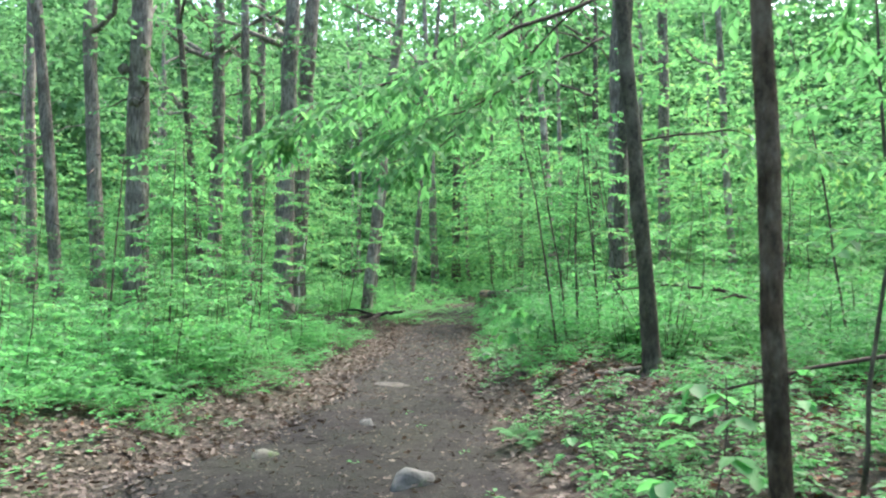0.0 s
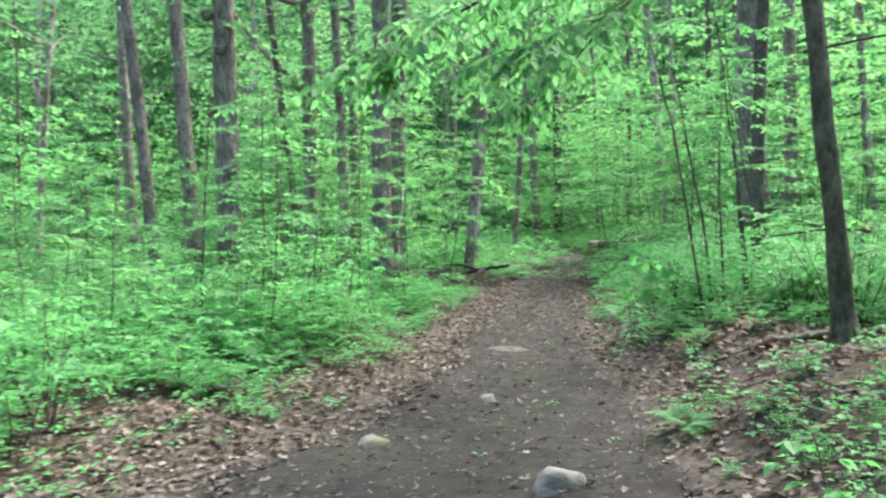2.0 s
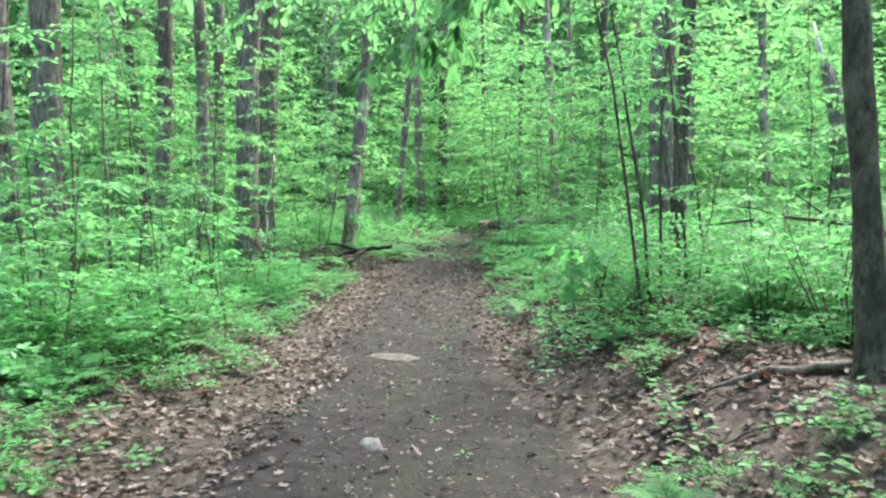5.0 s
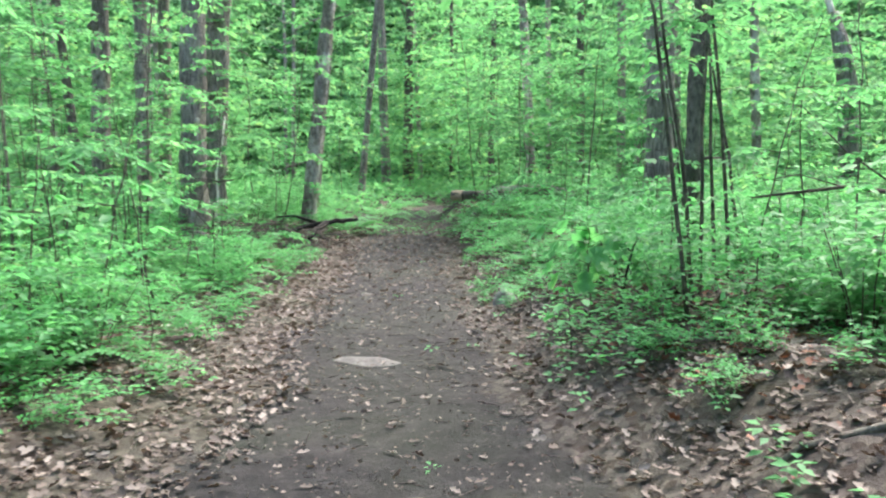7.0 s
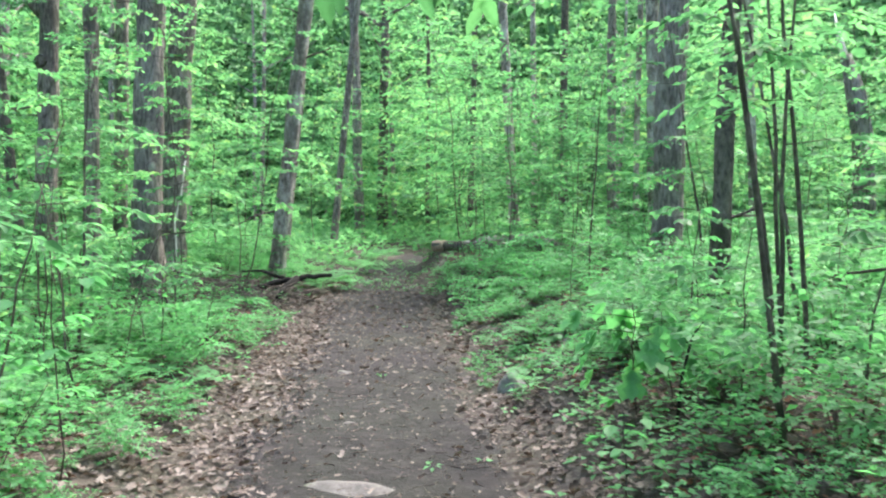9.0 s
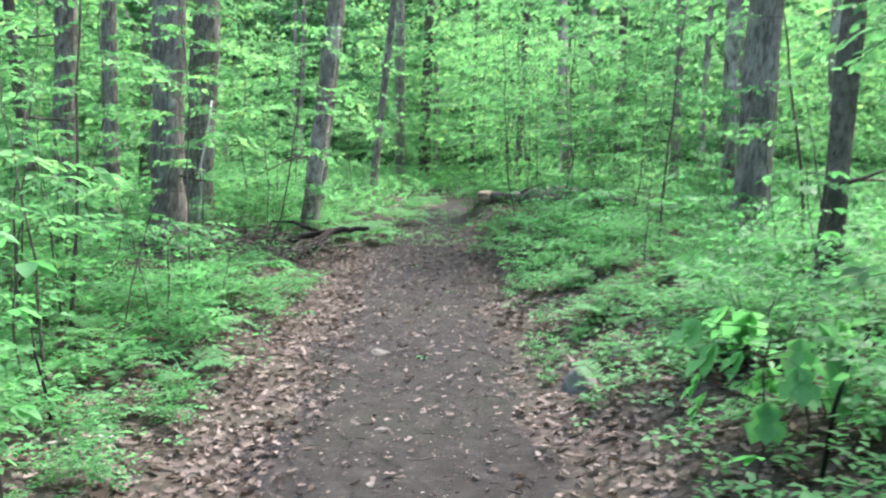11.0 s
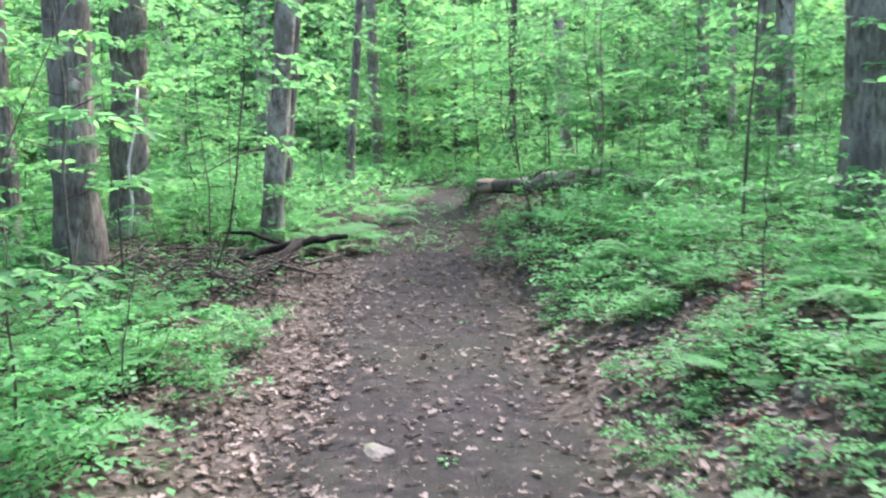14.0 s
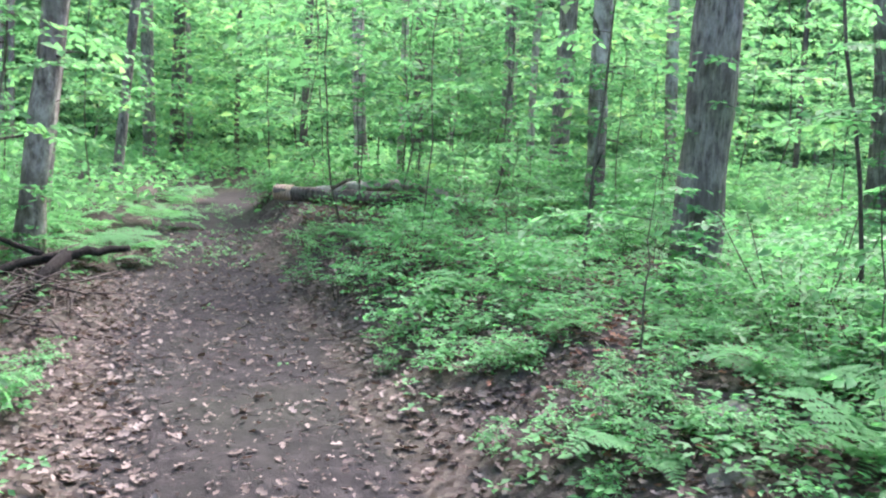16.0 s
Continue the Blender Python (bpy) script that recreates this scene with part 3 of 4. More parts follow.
# ---- saplings with layered sprays ----
def sapling(tall, sprays, first, leaf, seed, plain=False, reach=1.0, mat=LEAF, thick=0.014):
    """A young tree: a thin stem and flat layers of leafy sprays."""
    global rng
    rng = np.random.default_rng(seed)
    ob = thing("sapling", pose(0, 0, 0), "", "sapling")
    line = bend((0, 0, -0.05), (rng.normal(0, 0.05), rng.normal(0, 0.05), 1), tall, 0.0, 10, 0.17)
    r0 = 0.8 * thick * (tall / 4) ** 0.8
    part("stem", Tubes().add(line, [r0, r0 * 0.7, 0.004], 6).mesh("stem", STEM), ob)
    fo = Foliage()
    for k in range(sprays):
        f = first + (0.98 - first) * (k + rng.uniform(0, 0.9)) / sprays
        q = np.array([np.interp(f, np.linspace(0, 1, 10), line[:, c]) for c in range(3)])
        length = reach * rng.uniform(0.55, 1.15) * (1.15 - 0.75 * f) * (0.7 + tall / 8)
        fo.spray(q, away(2.4 * k + rng.uniform(-0.5, 0.5), rng.uniform(0.05, 0.45)), length, -rng.uniform(0.1, 0.4), leaf, 5 if not plain else 4, 0.005, 0.55 if plain else 1.0, 0.0, plain and k % 3 > 0)
    part("twigwork", fo.wood.mesh("branches", TWIG), ob, kind="stuff")
    part("foliage", fo.mesh("leaves", mat, True), ob, kind="stuff")
    return ob


SAPS = [sapling(2.6, 11, 0.3, 0.085, 1), sapling(3.6, 15, 0.28, 0.09, 2), sapling(5.0, 20, 0.25, 0.095, 3), sapling(1.7, 9, 0.3, 0.085, 4)]
FAR_SAPS = [sapling(4.5, 20, 0.1, 0.16, 11, True, 1.3), sapling(6.5, 28, 0.12, 0.17, 12, True, 1.35, LEAF, 0.009), sapling(9.0, 36, 0.15, 0.19, 13, True, 1.35, LEAF, 0.009)]
SAP_LABEL = "leafy young sapling with flat layered bright green sprays"
spot = np.random.default_rng(33)
used = set()


def plant(kinds, k, x, y, size=1.0, label=SAP_LABEL, group="understory saplings"):
    src = kinds[k]
    m = pose(x, y, ground_at(x, y), spot.normal(0, 3), spot.normal(0, 3), spot.uniform(0, 360))
    if src.name not in used:
        used.add(src.name)
        ob = src
        ob.matrix_basis = m
    else:
        ob = copy_thing(src, m)
    ob.scale = (size, size, size)
    return tagged(ob, label, "sapling", group)


def clear_of_view(x, y):
    """Keeps the trail and the trunks that stand close to it free."""
    if abs(x - trail_x(y)) < trail_half(y) + 0.75:
        return False
    return not (y < 11 and x > -3.2 and x < 6) and not (y < 9.5 and x < -2 and x > -4)


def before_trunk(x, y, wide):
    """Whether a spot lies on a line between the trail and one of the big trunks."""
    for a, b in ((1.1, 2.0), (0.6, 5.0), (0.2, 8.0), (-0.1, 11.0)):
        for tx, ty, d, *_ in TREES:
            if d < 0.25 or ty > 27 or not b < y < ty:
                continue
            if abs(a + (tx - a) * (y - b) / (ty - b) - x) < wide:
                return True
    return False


n = 0
while n < 215:
    y = spot.uniform(9, 26)
    x = spot.uniform(-11, 11)
    if not clear_of_view(x, y) or abs(x) > 2 + 0.62 * y:
        continue
    if (abs(x - trail_x(y)) < 2.6 or (x > 4.3 and y > 14)) and spot.uniform() < 0.55:
        continue
    if 0.4 < x < 5 and 11.5 < y < 18 and spot.uniform() < 0.6:
        n += 1
        continue
    n += 1
    if x < -1.5 and y < 14.5 and spot.uniform() < 0.45:
        continue
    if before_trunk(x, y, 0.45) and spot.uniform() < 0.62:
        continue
    plant(SAPS, int(spot.choice(4, p=[0.3, 0.25, 0.15, 0.3])), x, y, spot.uniform(0.8, 1.2))
n = 0
thick = []
while n < 350:
    y = spot.uniform(22, 56)
    x = spot.uniform(-32, 32)
    if abs(x) > 3 + 0.66 * y or (5 < x < 16 and y < 38 and spot.uniform() < 0.25) or (y < 31.5 and abs(x - trail_x(y)) < trail_half(y) + 1.0):
        continue
    if 0 < x < 6.5 and 24.5 < y < 34 and spot.uniform() < 0.75:
        continue
    k, size = int(spot.choice(3, p=[0.5, 0.3, 0.2])), spot.uniform(0.8, 1.25)
    if y < 31 and n < 110:
        plant(FAR_SAPS, k, x, y, size)
    else:
        thick.append((k, x, y, spot.uniform(0, 6.28), size))
    n += 1
for x, y, k, size in ((1.05, 26.3, 2, 1.0), (1.7, 27.2, 2, 1.15), (0.85, 28.4, 1, 1.3), (2.5, 26.6, 1, 1.2), (1.3, 29.5, 2, 1.2), (3.4, 27.8, 2, 1.1)):
    plant(SAPS, k, x, y, size, "bright sapling with layered pale green sprays")
for x, y, k in ((-0.6, 33.5, 0), (0.9, 34.5, 0), (-2.0, 33.0, 0), (2.2, 35.0, 1), (0.2, 36.5, 1), (-1.2, 37.0, 1), (1.4, 38.5, 1), (-0.2, 40.0, 2), (1.8, 32.6, 0), (0.4, 42.0, 2), (-1.8, 41.0, 2)):
    thick.append((k, x, y, k + x, 1.1))
many("sapling_thicket", [foliage_of(o) for o in FAR_SAPS], thick, LEAF, "dense bright green saplings deep in the woods", "saplings")
for _ in range(26):
    a = spot.uniform(0, 6.28)
    x, y = 13 * math.cos(a) * spot.uniform(1, 1.8), -4 + 12 * math.sin(a) * spot.uniform(1, 1.5)
    if not (y > 3 and abs(x) < 8):
        plant(FAR_SAPS, int(spot.integers(3)), x, y)


# distant wall of leaves
def far_woods():
    r = np.random.default_rng(5)
    n = 138000
    a = np.where(r.uniform(0, 1, n) < 0.8, r.uniform(-0.85, 0.85, n), r.uniform(0, 2 * math.pi, n))
    d = r.uniform(42, 62, n)
    h = r.uniform(0, 1, n) ** 0.85 * 28
    at = np.stack([d * np.sin(a), 12 + d * np.cos(a), 1.2 + h], -1)
    clump = np.sin(at[:, 0] * 1.1) * np.sin(at[:, 2] * 1.4 + at[:, 1] * 0.5)
    at = at[clump > -0.55]
    n = len(at)
    ob = new("far_woods", leaves("far_woods", at, r.normal(0, 1, (n, 3)), r.normal(0, 0.5, (n, 3)) + (0, 0, 1), r.uniform(0.35, 0.8, n), LEAF_FAR, PLAIN_SHAPE, PLAIN_FACES))
    return tagged(ob, "distant forest foliage closing the view all around", "woods", kind="stuff")


far_woods()


def backdrop():
    """Ring wall added behind the last trees, shaded forest depth painted in dark greens."""
    m, t, s = material("painted_woods")
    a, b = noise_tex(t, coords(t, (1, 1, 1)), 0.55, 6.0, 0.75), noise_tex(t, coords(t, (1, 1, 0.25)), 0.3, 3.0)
    # dark tones and streaks paint the shade between far leaves
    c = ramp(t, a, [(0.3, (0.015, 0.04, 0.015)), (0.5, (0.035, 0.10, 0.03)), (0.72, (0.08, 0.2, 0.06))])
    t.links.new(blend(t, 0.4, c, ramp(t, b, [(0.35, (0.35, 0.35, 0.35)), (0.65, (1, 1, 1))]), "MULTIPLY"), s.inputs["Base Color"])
    s.inputs["Roughness"].default_value = 1.0
    s.inputs["Specular IOR Level"].default_value = 0.0
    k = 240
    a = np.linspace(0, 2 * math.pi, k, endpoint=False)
    # high enough to cover sky gaps between the leaves
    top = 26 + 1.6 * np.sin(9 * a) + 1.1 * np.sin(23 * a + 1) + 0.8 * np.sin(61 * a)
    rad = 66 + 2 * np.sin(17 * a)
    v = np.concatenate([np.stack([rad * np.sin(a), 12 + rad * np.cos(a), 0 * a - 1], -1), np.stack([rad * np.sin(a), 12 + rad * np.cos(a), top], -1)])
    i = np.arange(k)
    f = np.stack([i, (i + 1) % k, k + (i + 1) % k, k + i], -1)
    tagged(new("backdrop", mesh_of("backdrop", v, f, m, smooth_faces=True)), "backdrop ring painted as dim green distant forest", "backdrop", kind="structure")


backdrop()


# ---- overhanging branches ----
def overhang(name, points, radius, sprays, leaf, seed, label, parent=None, length=0.8, hang=0.25):
    global rng
    rng = np.random.default_rng(seed)
    ob = thing(name, Matrix.Identity(4), label, "branch") if parent is None else parent
    p = np.array(points, float)
    if parent is not None:
        p = p - np.array(parent.matrix_world.translation)
    s = np.linspace(0, len(p) - 1, 16)
    line = np.stack([np.interp(s, np.arange(len(p)), p[:, k]) for k in range(3)], -1) + rng.normal(0, 0.015, (16, 3))
    part("branch", Tubes().add(line, [radius, radius * 0.3], 7).mesh("branch", TWIG), ob)
    fo = Foliage()
    along = line[-1] - line[0]
    base = math.atan2(along[1], along[0])
    for k in range(sprays):
        f = 15 * (0.18 + 0.82 * (k + rng.uniform(0, 0.8)) / sprays)
        i = min(int(f), 14)
        q = line[i] + (f - i) * (line[i + 1] - line[i])
        fo.spray(q, away(base + (1 if k % 2 else -1) * rng.uniform(0.4, 1.1), rng.uniform(-0.35, 0.1)), length * rng.uniform(0.6, 1.2), -rng.uniform(0.2, 0.5), leaf, 5, 0.005, 1.0, hang)
    part("twigwork", fo.wood.mesh("twigs", TWIG), ob, kind="stuff")
    part("foliage", fo.mesh("leaves", LEAF), ob, kind="stuff")
    return ob


overhang("branch", [(2.3, 8.7, 4.1), (1.5, 8.3, 3.68), (0.93, 8.07, 3.36), (0.3, 7.85, 3.05), (-0.15, 7.75, 2.82), (-0.35, 7.7, 2.72)], 0.02, 24, 0.105, 51, "", near_a, 0.7)
overhang("branch", [(2.4, 8.8, 4.4), (1.6, 9.4, 3.75), (0.8, 9.9, 3.05), (0.15, 10.2, 2.62)], 0.012, 14, 0.12, 56, "", near_a, 0.45, 0.45)
overhang("branch", [(2.3, 8.7, 3.7), (1.7, 8.3, 3.3), (1.0, 7.9, 2.85), (0.4, 7.7, 2.6)], 0.014, 16, 0.105, 52, "", near_a, 0.7)
overhang("branch", [(2.5, 8.8, 4.6), (1.6, 9.6, 4.3), (0.6, 10.2, 3.7), (-0.3, 10.5, 3.2)], 0.016, 22, 0.095, 55, "", near_a, 0.9)
overhang("branch", [(2.45, 8.7, 2.7), (3.3, 8.5, 2.8), (4.2, 8.4, 2.5), (5.0, 8.2, 2.2)], 0.011, 16, 0.09, 53, "", near_a, 0.9)
overhang("branch", [(2.3, 4.1, 3.2), (2.9, 4.9, 3.1), (3.6, 5.6, 2.6), (4.0, 6.1, 2.1)], 0.012, 10, 0.085, 54, "", near_b, 0.8)


# ---- undergrowth ----
def off_trail(x, y):
    """Metres outside the trail's edge, and the side: +1 right, -1 left."""
    o = x - trail_x(y)
    return np.abs(o) - trail_half(y), np.sign(o)


def thicket(x, y):
    """How thick the shrubs grow, 0 to 1."""
    out, side = off_trail(x, y)
    left = smooth((out - np.interp(y, [6, 10, 14, 22], [1.1, 0.65, 0.5, 0.35])) / 0.7)
    right = smooth((out - np.interp(y, [6, 9, 10.5, 11.5, 12.6, 14.2, 15.3, 17, 18, 24], [2.4, 1.9, 1.2, 0.7, 0.25, 0.4, 1.5, 1.6, -0.1, -0.2])) / 0.9)
    patch = 0.55 + 0.45 * np.sin(1.7 * x + 0.6 * y) * np.sin(1.1 * y - 0.8 * x + 1)
    return np.where(side < 0, left, right) * (0.35 + 0.65 * patch)


def shrub(tall, stems, leaf, seed, mat=LEAF_LOW, wide=0.5):
    """A low woody shrub: several thin stems with small sprays."""
    global rng
    rng = np.random.default_rng(seed)
    ob = thing("shrub", pose(0, 0, 0), "", "shrub")
    fo = Foliage()
    stalks = Tubes()
    for k in range(stems):
        a = 2.4 * k + rng.uniform(-0.4, 0.4)
        h = tall * rng.uniform(0.6, 1.1)
        way = np.array([math.cos(a) * wide * rng.uniform(0.3, 1), math.sin(a) * wide * rng.uniform(0.3, 1), 1.0])
        line = bend((0.06 * math.cos(a), 0.06 * math.sin(a), -0.04), way, h, 0.0, 6, 0.12)
        stalks.add(line[::2], [0.006, 0.003], 3)
        for q in range(4):
            f = rng.uniform(0.3, 1.0) * 5
            i = min(int(f), 4)
            b = line[i] + (f - i) * (line[i + 1] - line[i])
            fo.spray(b, away(rng.uniform(0, 6.3), rng.uniform(0.0, 0.5)), rng.uniform(0.14, 0.3) * (0.6 + tall), -0.15, leaf, 2, 0.002, 0.48, 0.0, True)
    part("stem_clump", stalks.mesh("stems", TWIG), ob, kind="stuff")
    part("foliage", fo.mesh("leaves", mat, True), ob, kind="stuff")
    ROUGH_SHRUBS.append(fo.mesh("leaves", mat, True))
    return ob


ROUGH_SHRUBS = []
SHRUBS = [shrub(0.55, 8, 0.055, 61), shrub(0.75, 9, 0.06, 62), shrub(0.95, 9, 0.065, 63), shrub(0.4, 7, 0.055, 64), shrub(0.6, 7, 0.075, 65, LEAF)]
SHRUB_LABELS = ("low leafy green shrub on the forest floor", "knee-high woody shrub with small oval leaves", "tall leggy shrub with thin dark stems", "small leafy green seedling clump on leaf litter", "bright green bush with broad young leaves")
spot = np.random.default_rng(71)
n = 0
extra = []
while n < 850:
    y = 6.5 + 20 * spot.uniform() ** 1.1
    x = spot.uniform(-9, 8)
    if abs(x) > 2.2 + 0.55 * y or spot.uniform() > thicket(x, y):
        continue
    out = float(off_trail(x, y)[0])
    if x > 0 and y < 10.5 and (x - 2.64) ** 2 + (y - 8.7) ** 2 < 1.2:
        continue
    if -4.0 < x < -0.9 and 18.7 < y < 21.0 or 0.3 < x < 4.0 and 22.5 < y < 25.6:
        continue
    if (x - 1.1) ** 2 + (y - 14.3) ** 2 < 0.4 or -3.8 < x < -1.4 and 17.0 < y < 19 and spot.uniform() < 0.6:
        continue
    low = (0.9 if y < 20.3 else 0.6) if 0 < x < 4 and 17.5 < y < 23 else 1.0
    k = int(spot.choice(5, p=[0.3, 0.27, 0.18, 0.13, 0.12])) if out > 1.2 else int(spot.choice([0, 3, 0, 1]))
    n += 1
    if n > 290:
        extra.append((k, x, y, spot.uniform(0, 6.28), low * spot.uniform(0.7, 1.15)))
        continue
    src = SHRUBS[k]
    m = pose(x, y, ground_at(x, y), 0, 0, spot.uniform(0, 360))
    ob = copy_thing(src, m) if src.name in used else src
    used.add(src.name)
    ob.matrix_basis = m
    s = low * spot.uniform(0.75, 1.2)
    ob.scale = (s, s, s)
    tagged(ob, SHRUB_LABELS[k], "shrub", "undergrowth shrubs")
for x0, x1, y0, y1, size, total in ((1.5, 3.8, 4.8, 8.2, 0.5, 60), (0.75, 3.0, 13.4, 18.2, 0.5, 100), (-2.6, -1.5, 11.0, 19.0, 0.5, 60), (1.6, 4.5, 9.6, 11.6, 0.6, 46), (-3.4, -1.3, 8.2, 11.5, 0.55, 40)):
    for _ in range(total):
        x, y = spot.uniform(x0, x1), spot.uniform(y0, y1)
        if off_trail(x, y)[0] > 0.25 and (x - 2.6) ** 2 + (y - 8.7) ** 2 > 0.6 and (x - 1.05) ** 2 + (y - 14.2) ** 2 > 0.2:
            extra.append((int(spot.choice([0, 3, 4])), x, y, spot.uniform(0, 6.28), size * spot.uniform(0.5, 1.2)))
for _ in range(110):
    x, y = spot.uniform(-12, 12), spot.uniform(-4, 17)
    if abs(x) > 4.2 + 0.56 * max(y, 0.0):
        extra.append((int(spot.choice([0, 1, 3, 4])), x, y, spot.uniform(0, 6.28), spot.uniform(0.8, 1.2)))
many("shrub_layer", ROUGH_SHRUBS, extra, LEAF_LOW, "knee-high green shrub layer filling the woods", "shrubs")


def ground_cover():
    """Seedlings, whorls and small herbs close to the ground."""
    r = np.random.default_rng(81)
    m = 33000
    x, y = r.uniform(-9, 8, m), r.uniform(3.5, 28, m)
    out, side = off_trail(x, y)
    want = smooth((out - 0.15) / 0.9) * (0.25 + 0.75 * (np.sin(2.3 * x + y) * np.sin(1.9 * y - x) > -0.1))
    want = np.where((side < 0) & (out < 1.2), want * 0.42, want)
    want = np.where((side > 0) & (y < 10.8), want * 0.75, want)
    want = np.where((x - 2.4) ** 2 + (y - 8.8) ** 2 < 0.4, 0, want)
    want = np.where((x > 0.3) & (x < 3.2) & (y > 23.3 - 0.1 * x) & (y < 25), 0.1, want)
    want = np.where((out < 0.1) & (y > 22), 0.3, want)
    want = np.where((out < 0.05) & (y < 22), np.where(side > 0, 0.012, 0.0), want)
    want = np.where((x - 1.05) ** 2 + (y - 14.35) ** 2 < 0.12, 0, want)
    ok = (r.uniform(0, 1, m) < want) & (np.abs(x) < 2.5 + 0.56 * y)
    x, y = x[ok], y[ok]
    each = 6
    at, ahead, size = [], [], []
    z = height(x, y)
    tall = np.where(off_trail(x, y)[0] < 0.1, 0.35, 1.0) * r.uniform(0.05, 0.26, len(x))
    for k in range(each):
        a = k * 2 * math.pi / each + r.uniform(0, 1, len(x)) + np.arange(len(x))
        d = np.stack([np.cos(a), np.sin(a), r.uniform(-0.25, 0.35, len(x))], -1)
        at.append(np.stack([x, y, z + tall * r.uniform(0.6, 1.0, len(x))], -1) + d * 0.02)
        ahead.append(d)
        size.append(r.uniform(0.04, 0.08, len(x)) * np.where(tall < 0.06, 0.6, 1.0))
    at, ahead = np.concatenate(at), np.concatenate(ahead)
    ob = new("ground_cover", leaves("ground_cover", at, ahead, np.array([0, 0, 1.0]) + r.normal(0, 0.2, at.shape), np.concatenate(size), LEAF_LOW, PLAIN_SHAPE, PLAIN_FACES))
    tagged(ob, "low green seedlings and herbs carpeting the forest floor", "undergrowth", kind="stuff")


def far_undergrowth():
    r = np.random.default_rng(82)
    m = 95000
    x, y = r.uniform(-26, 26, m), r.uniform(19, 48, m)
    out, side = off_trail(x, y)
    ok = (np.abs(x) < 4 + 0.62 * y) & (out > 0.35) & ((y > 25) | (np.abs(x) > 5))
    x, y = x[ok], y[ok]
    top = 0.45 + 0.5 * np.sin(0.9 * x + 0.4 * y) ** 2 * np.sin(0.7 * y - 0.3 * x) ** 2
    z = height(x, y) + top * r.uniform(0.05, 1, len(x)) * smooth(out[ok] / 1.0 + 0.35)
    n = len(x)
    ahead = np.stack([r.normal(0, 1, n), r.normal(0, 1, n), r.normal(0, 0.3, n)], -1)
    ob = new("far_undergrowth", leaves("far_undergrowth", np.stack([x, y, z], -1), ahead, np.array([0, 0, 1.0]) + r.normal(0, 0.4, (n, 3)), r.uniform(0.11, 0.21, n), LEAF, PLAIN_SHAPE, PLAIN_FACES))
    tagged(ob, "bright green shrub layer deeper in the woods", "undergrowth", kind="stuff")


def leaf_litter(name, m, seed, mat, label, weight, big=(0.036, 0.082)):
    r = np.random.default_rng(seed)
    x, y = r.uniform(-8, 7, m), 3.6 + 21.4 * r.uniform(0, 1, m) ** 1.15
    ok = (r.uniform(0, 1, m) < weight(x, y)) & (np.abs(x) < 2.5 + 0.56 * y)
    x, y = x[ok], y[ok]
    n = len(x)
    a = r.uniform(0, 6.283, n)
    ahead = np.stack([np.cos(a), np.sin(a), r.normal(0, 0.22, n)], -1)
    up = np.array([0, 0, 1.0]) + r.normal(0, 0.45, (n, 3))
    lobed = (LOBED_SHAPE, LOBED_FACES) if big[1] > 0.05 else (PLAIN_SHAPE, PLAIN_FACES)
    ob = new(name, leaves(name, np.stack([x, y, height(x, y) + r.uniform(0.004, 0.03, n)], -1), ahead, up, r.uniform(*big, n), mat, *lobed))
    tagged(ob, label, "leaves", kind="stuff")


def tan_weight(x, y):
    out, side = off_trail(x, y)
    left = smooth((out + 0.32) / 0.4) * (1 - 0.72 * smooth((out - 1.1) / 0.8))
    right = 0.95 * smooth((out + 0.1) / 0.6) * np.interp(y, [6, 9, 10.2, 12, 14, 18, 24], [0.55, 0.9, 1.15, 1.15, 1.25, 1.0, 0.5])
    return np.where(side < 0, left, right) + np.interp(y, [13, 18, 25], [0.05, 0.22, 0.25])


def red_weight(x, y):
    out, side = off_trail(x, y)
    return np.where(side < 0, 0.5 * smooth((out - 0.6) / 0.6), smooth((out - 0.5) / 0.8)) * (0.3 + 0.7 * (np.sin(1.4 * x + 0.8 * y) * np.sin(1.2 * y - x) > 0.1))


ground_cover()
far_undergrowth()
leaf_litter("leaf_litter", 122000, 91, LITTER, "pale tan dead oak leaves strewn along the trail", tan_weight)
leaf_litter("leaf_litter", 50000, 92, RED_LITTER, "russet brown dead leaves under the shrubs", red_weight)


def crumbs():
    """Twig bits, chips and pebbles trodden into the trail."""
    r = np.random.default_rng(95)
    m = 850
    y = 5.5 + 19 * r.uniform(0, 1, m) ** 1.3
    x = trail_x(y) + r.uniform(-1.1, 1.1, m) * trail_half(y)
    t = Tubes()
    for k in range(m):
        a, l = r.uniform(0, 6.3), r.uniform(0.012, 0.05) * (2.2 if k % 9 == 0 else 1)
        d = np.array([math.cos(a), math.sin(a), 0]) * l
        c = np.array([x[k], y[k], ground_at(x[k], y[k]) + 0.005])
        t.add([c - d, c + d], [0.0035, 0.002], 3)
    tagged(new("trail_debris", t.mesh("trail_debris", DEAD_WOOD)), "small twigs and chips trodden into the dirt trail", "debris", kind="stuff")


crumbs()
leaf_litter("leaf_fragments", 60000, 96, LITTER, "small dead leaf fragments scattered over the dirt trail", lambda x, y: 0.75 * (off_trail(x, y)[0] < 0.1), (0.015, 0.04))


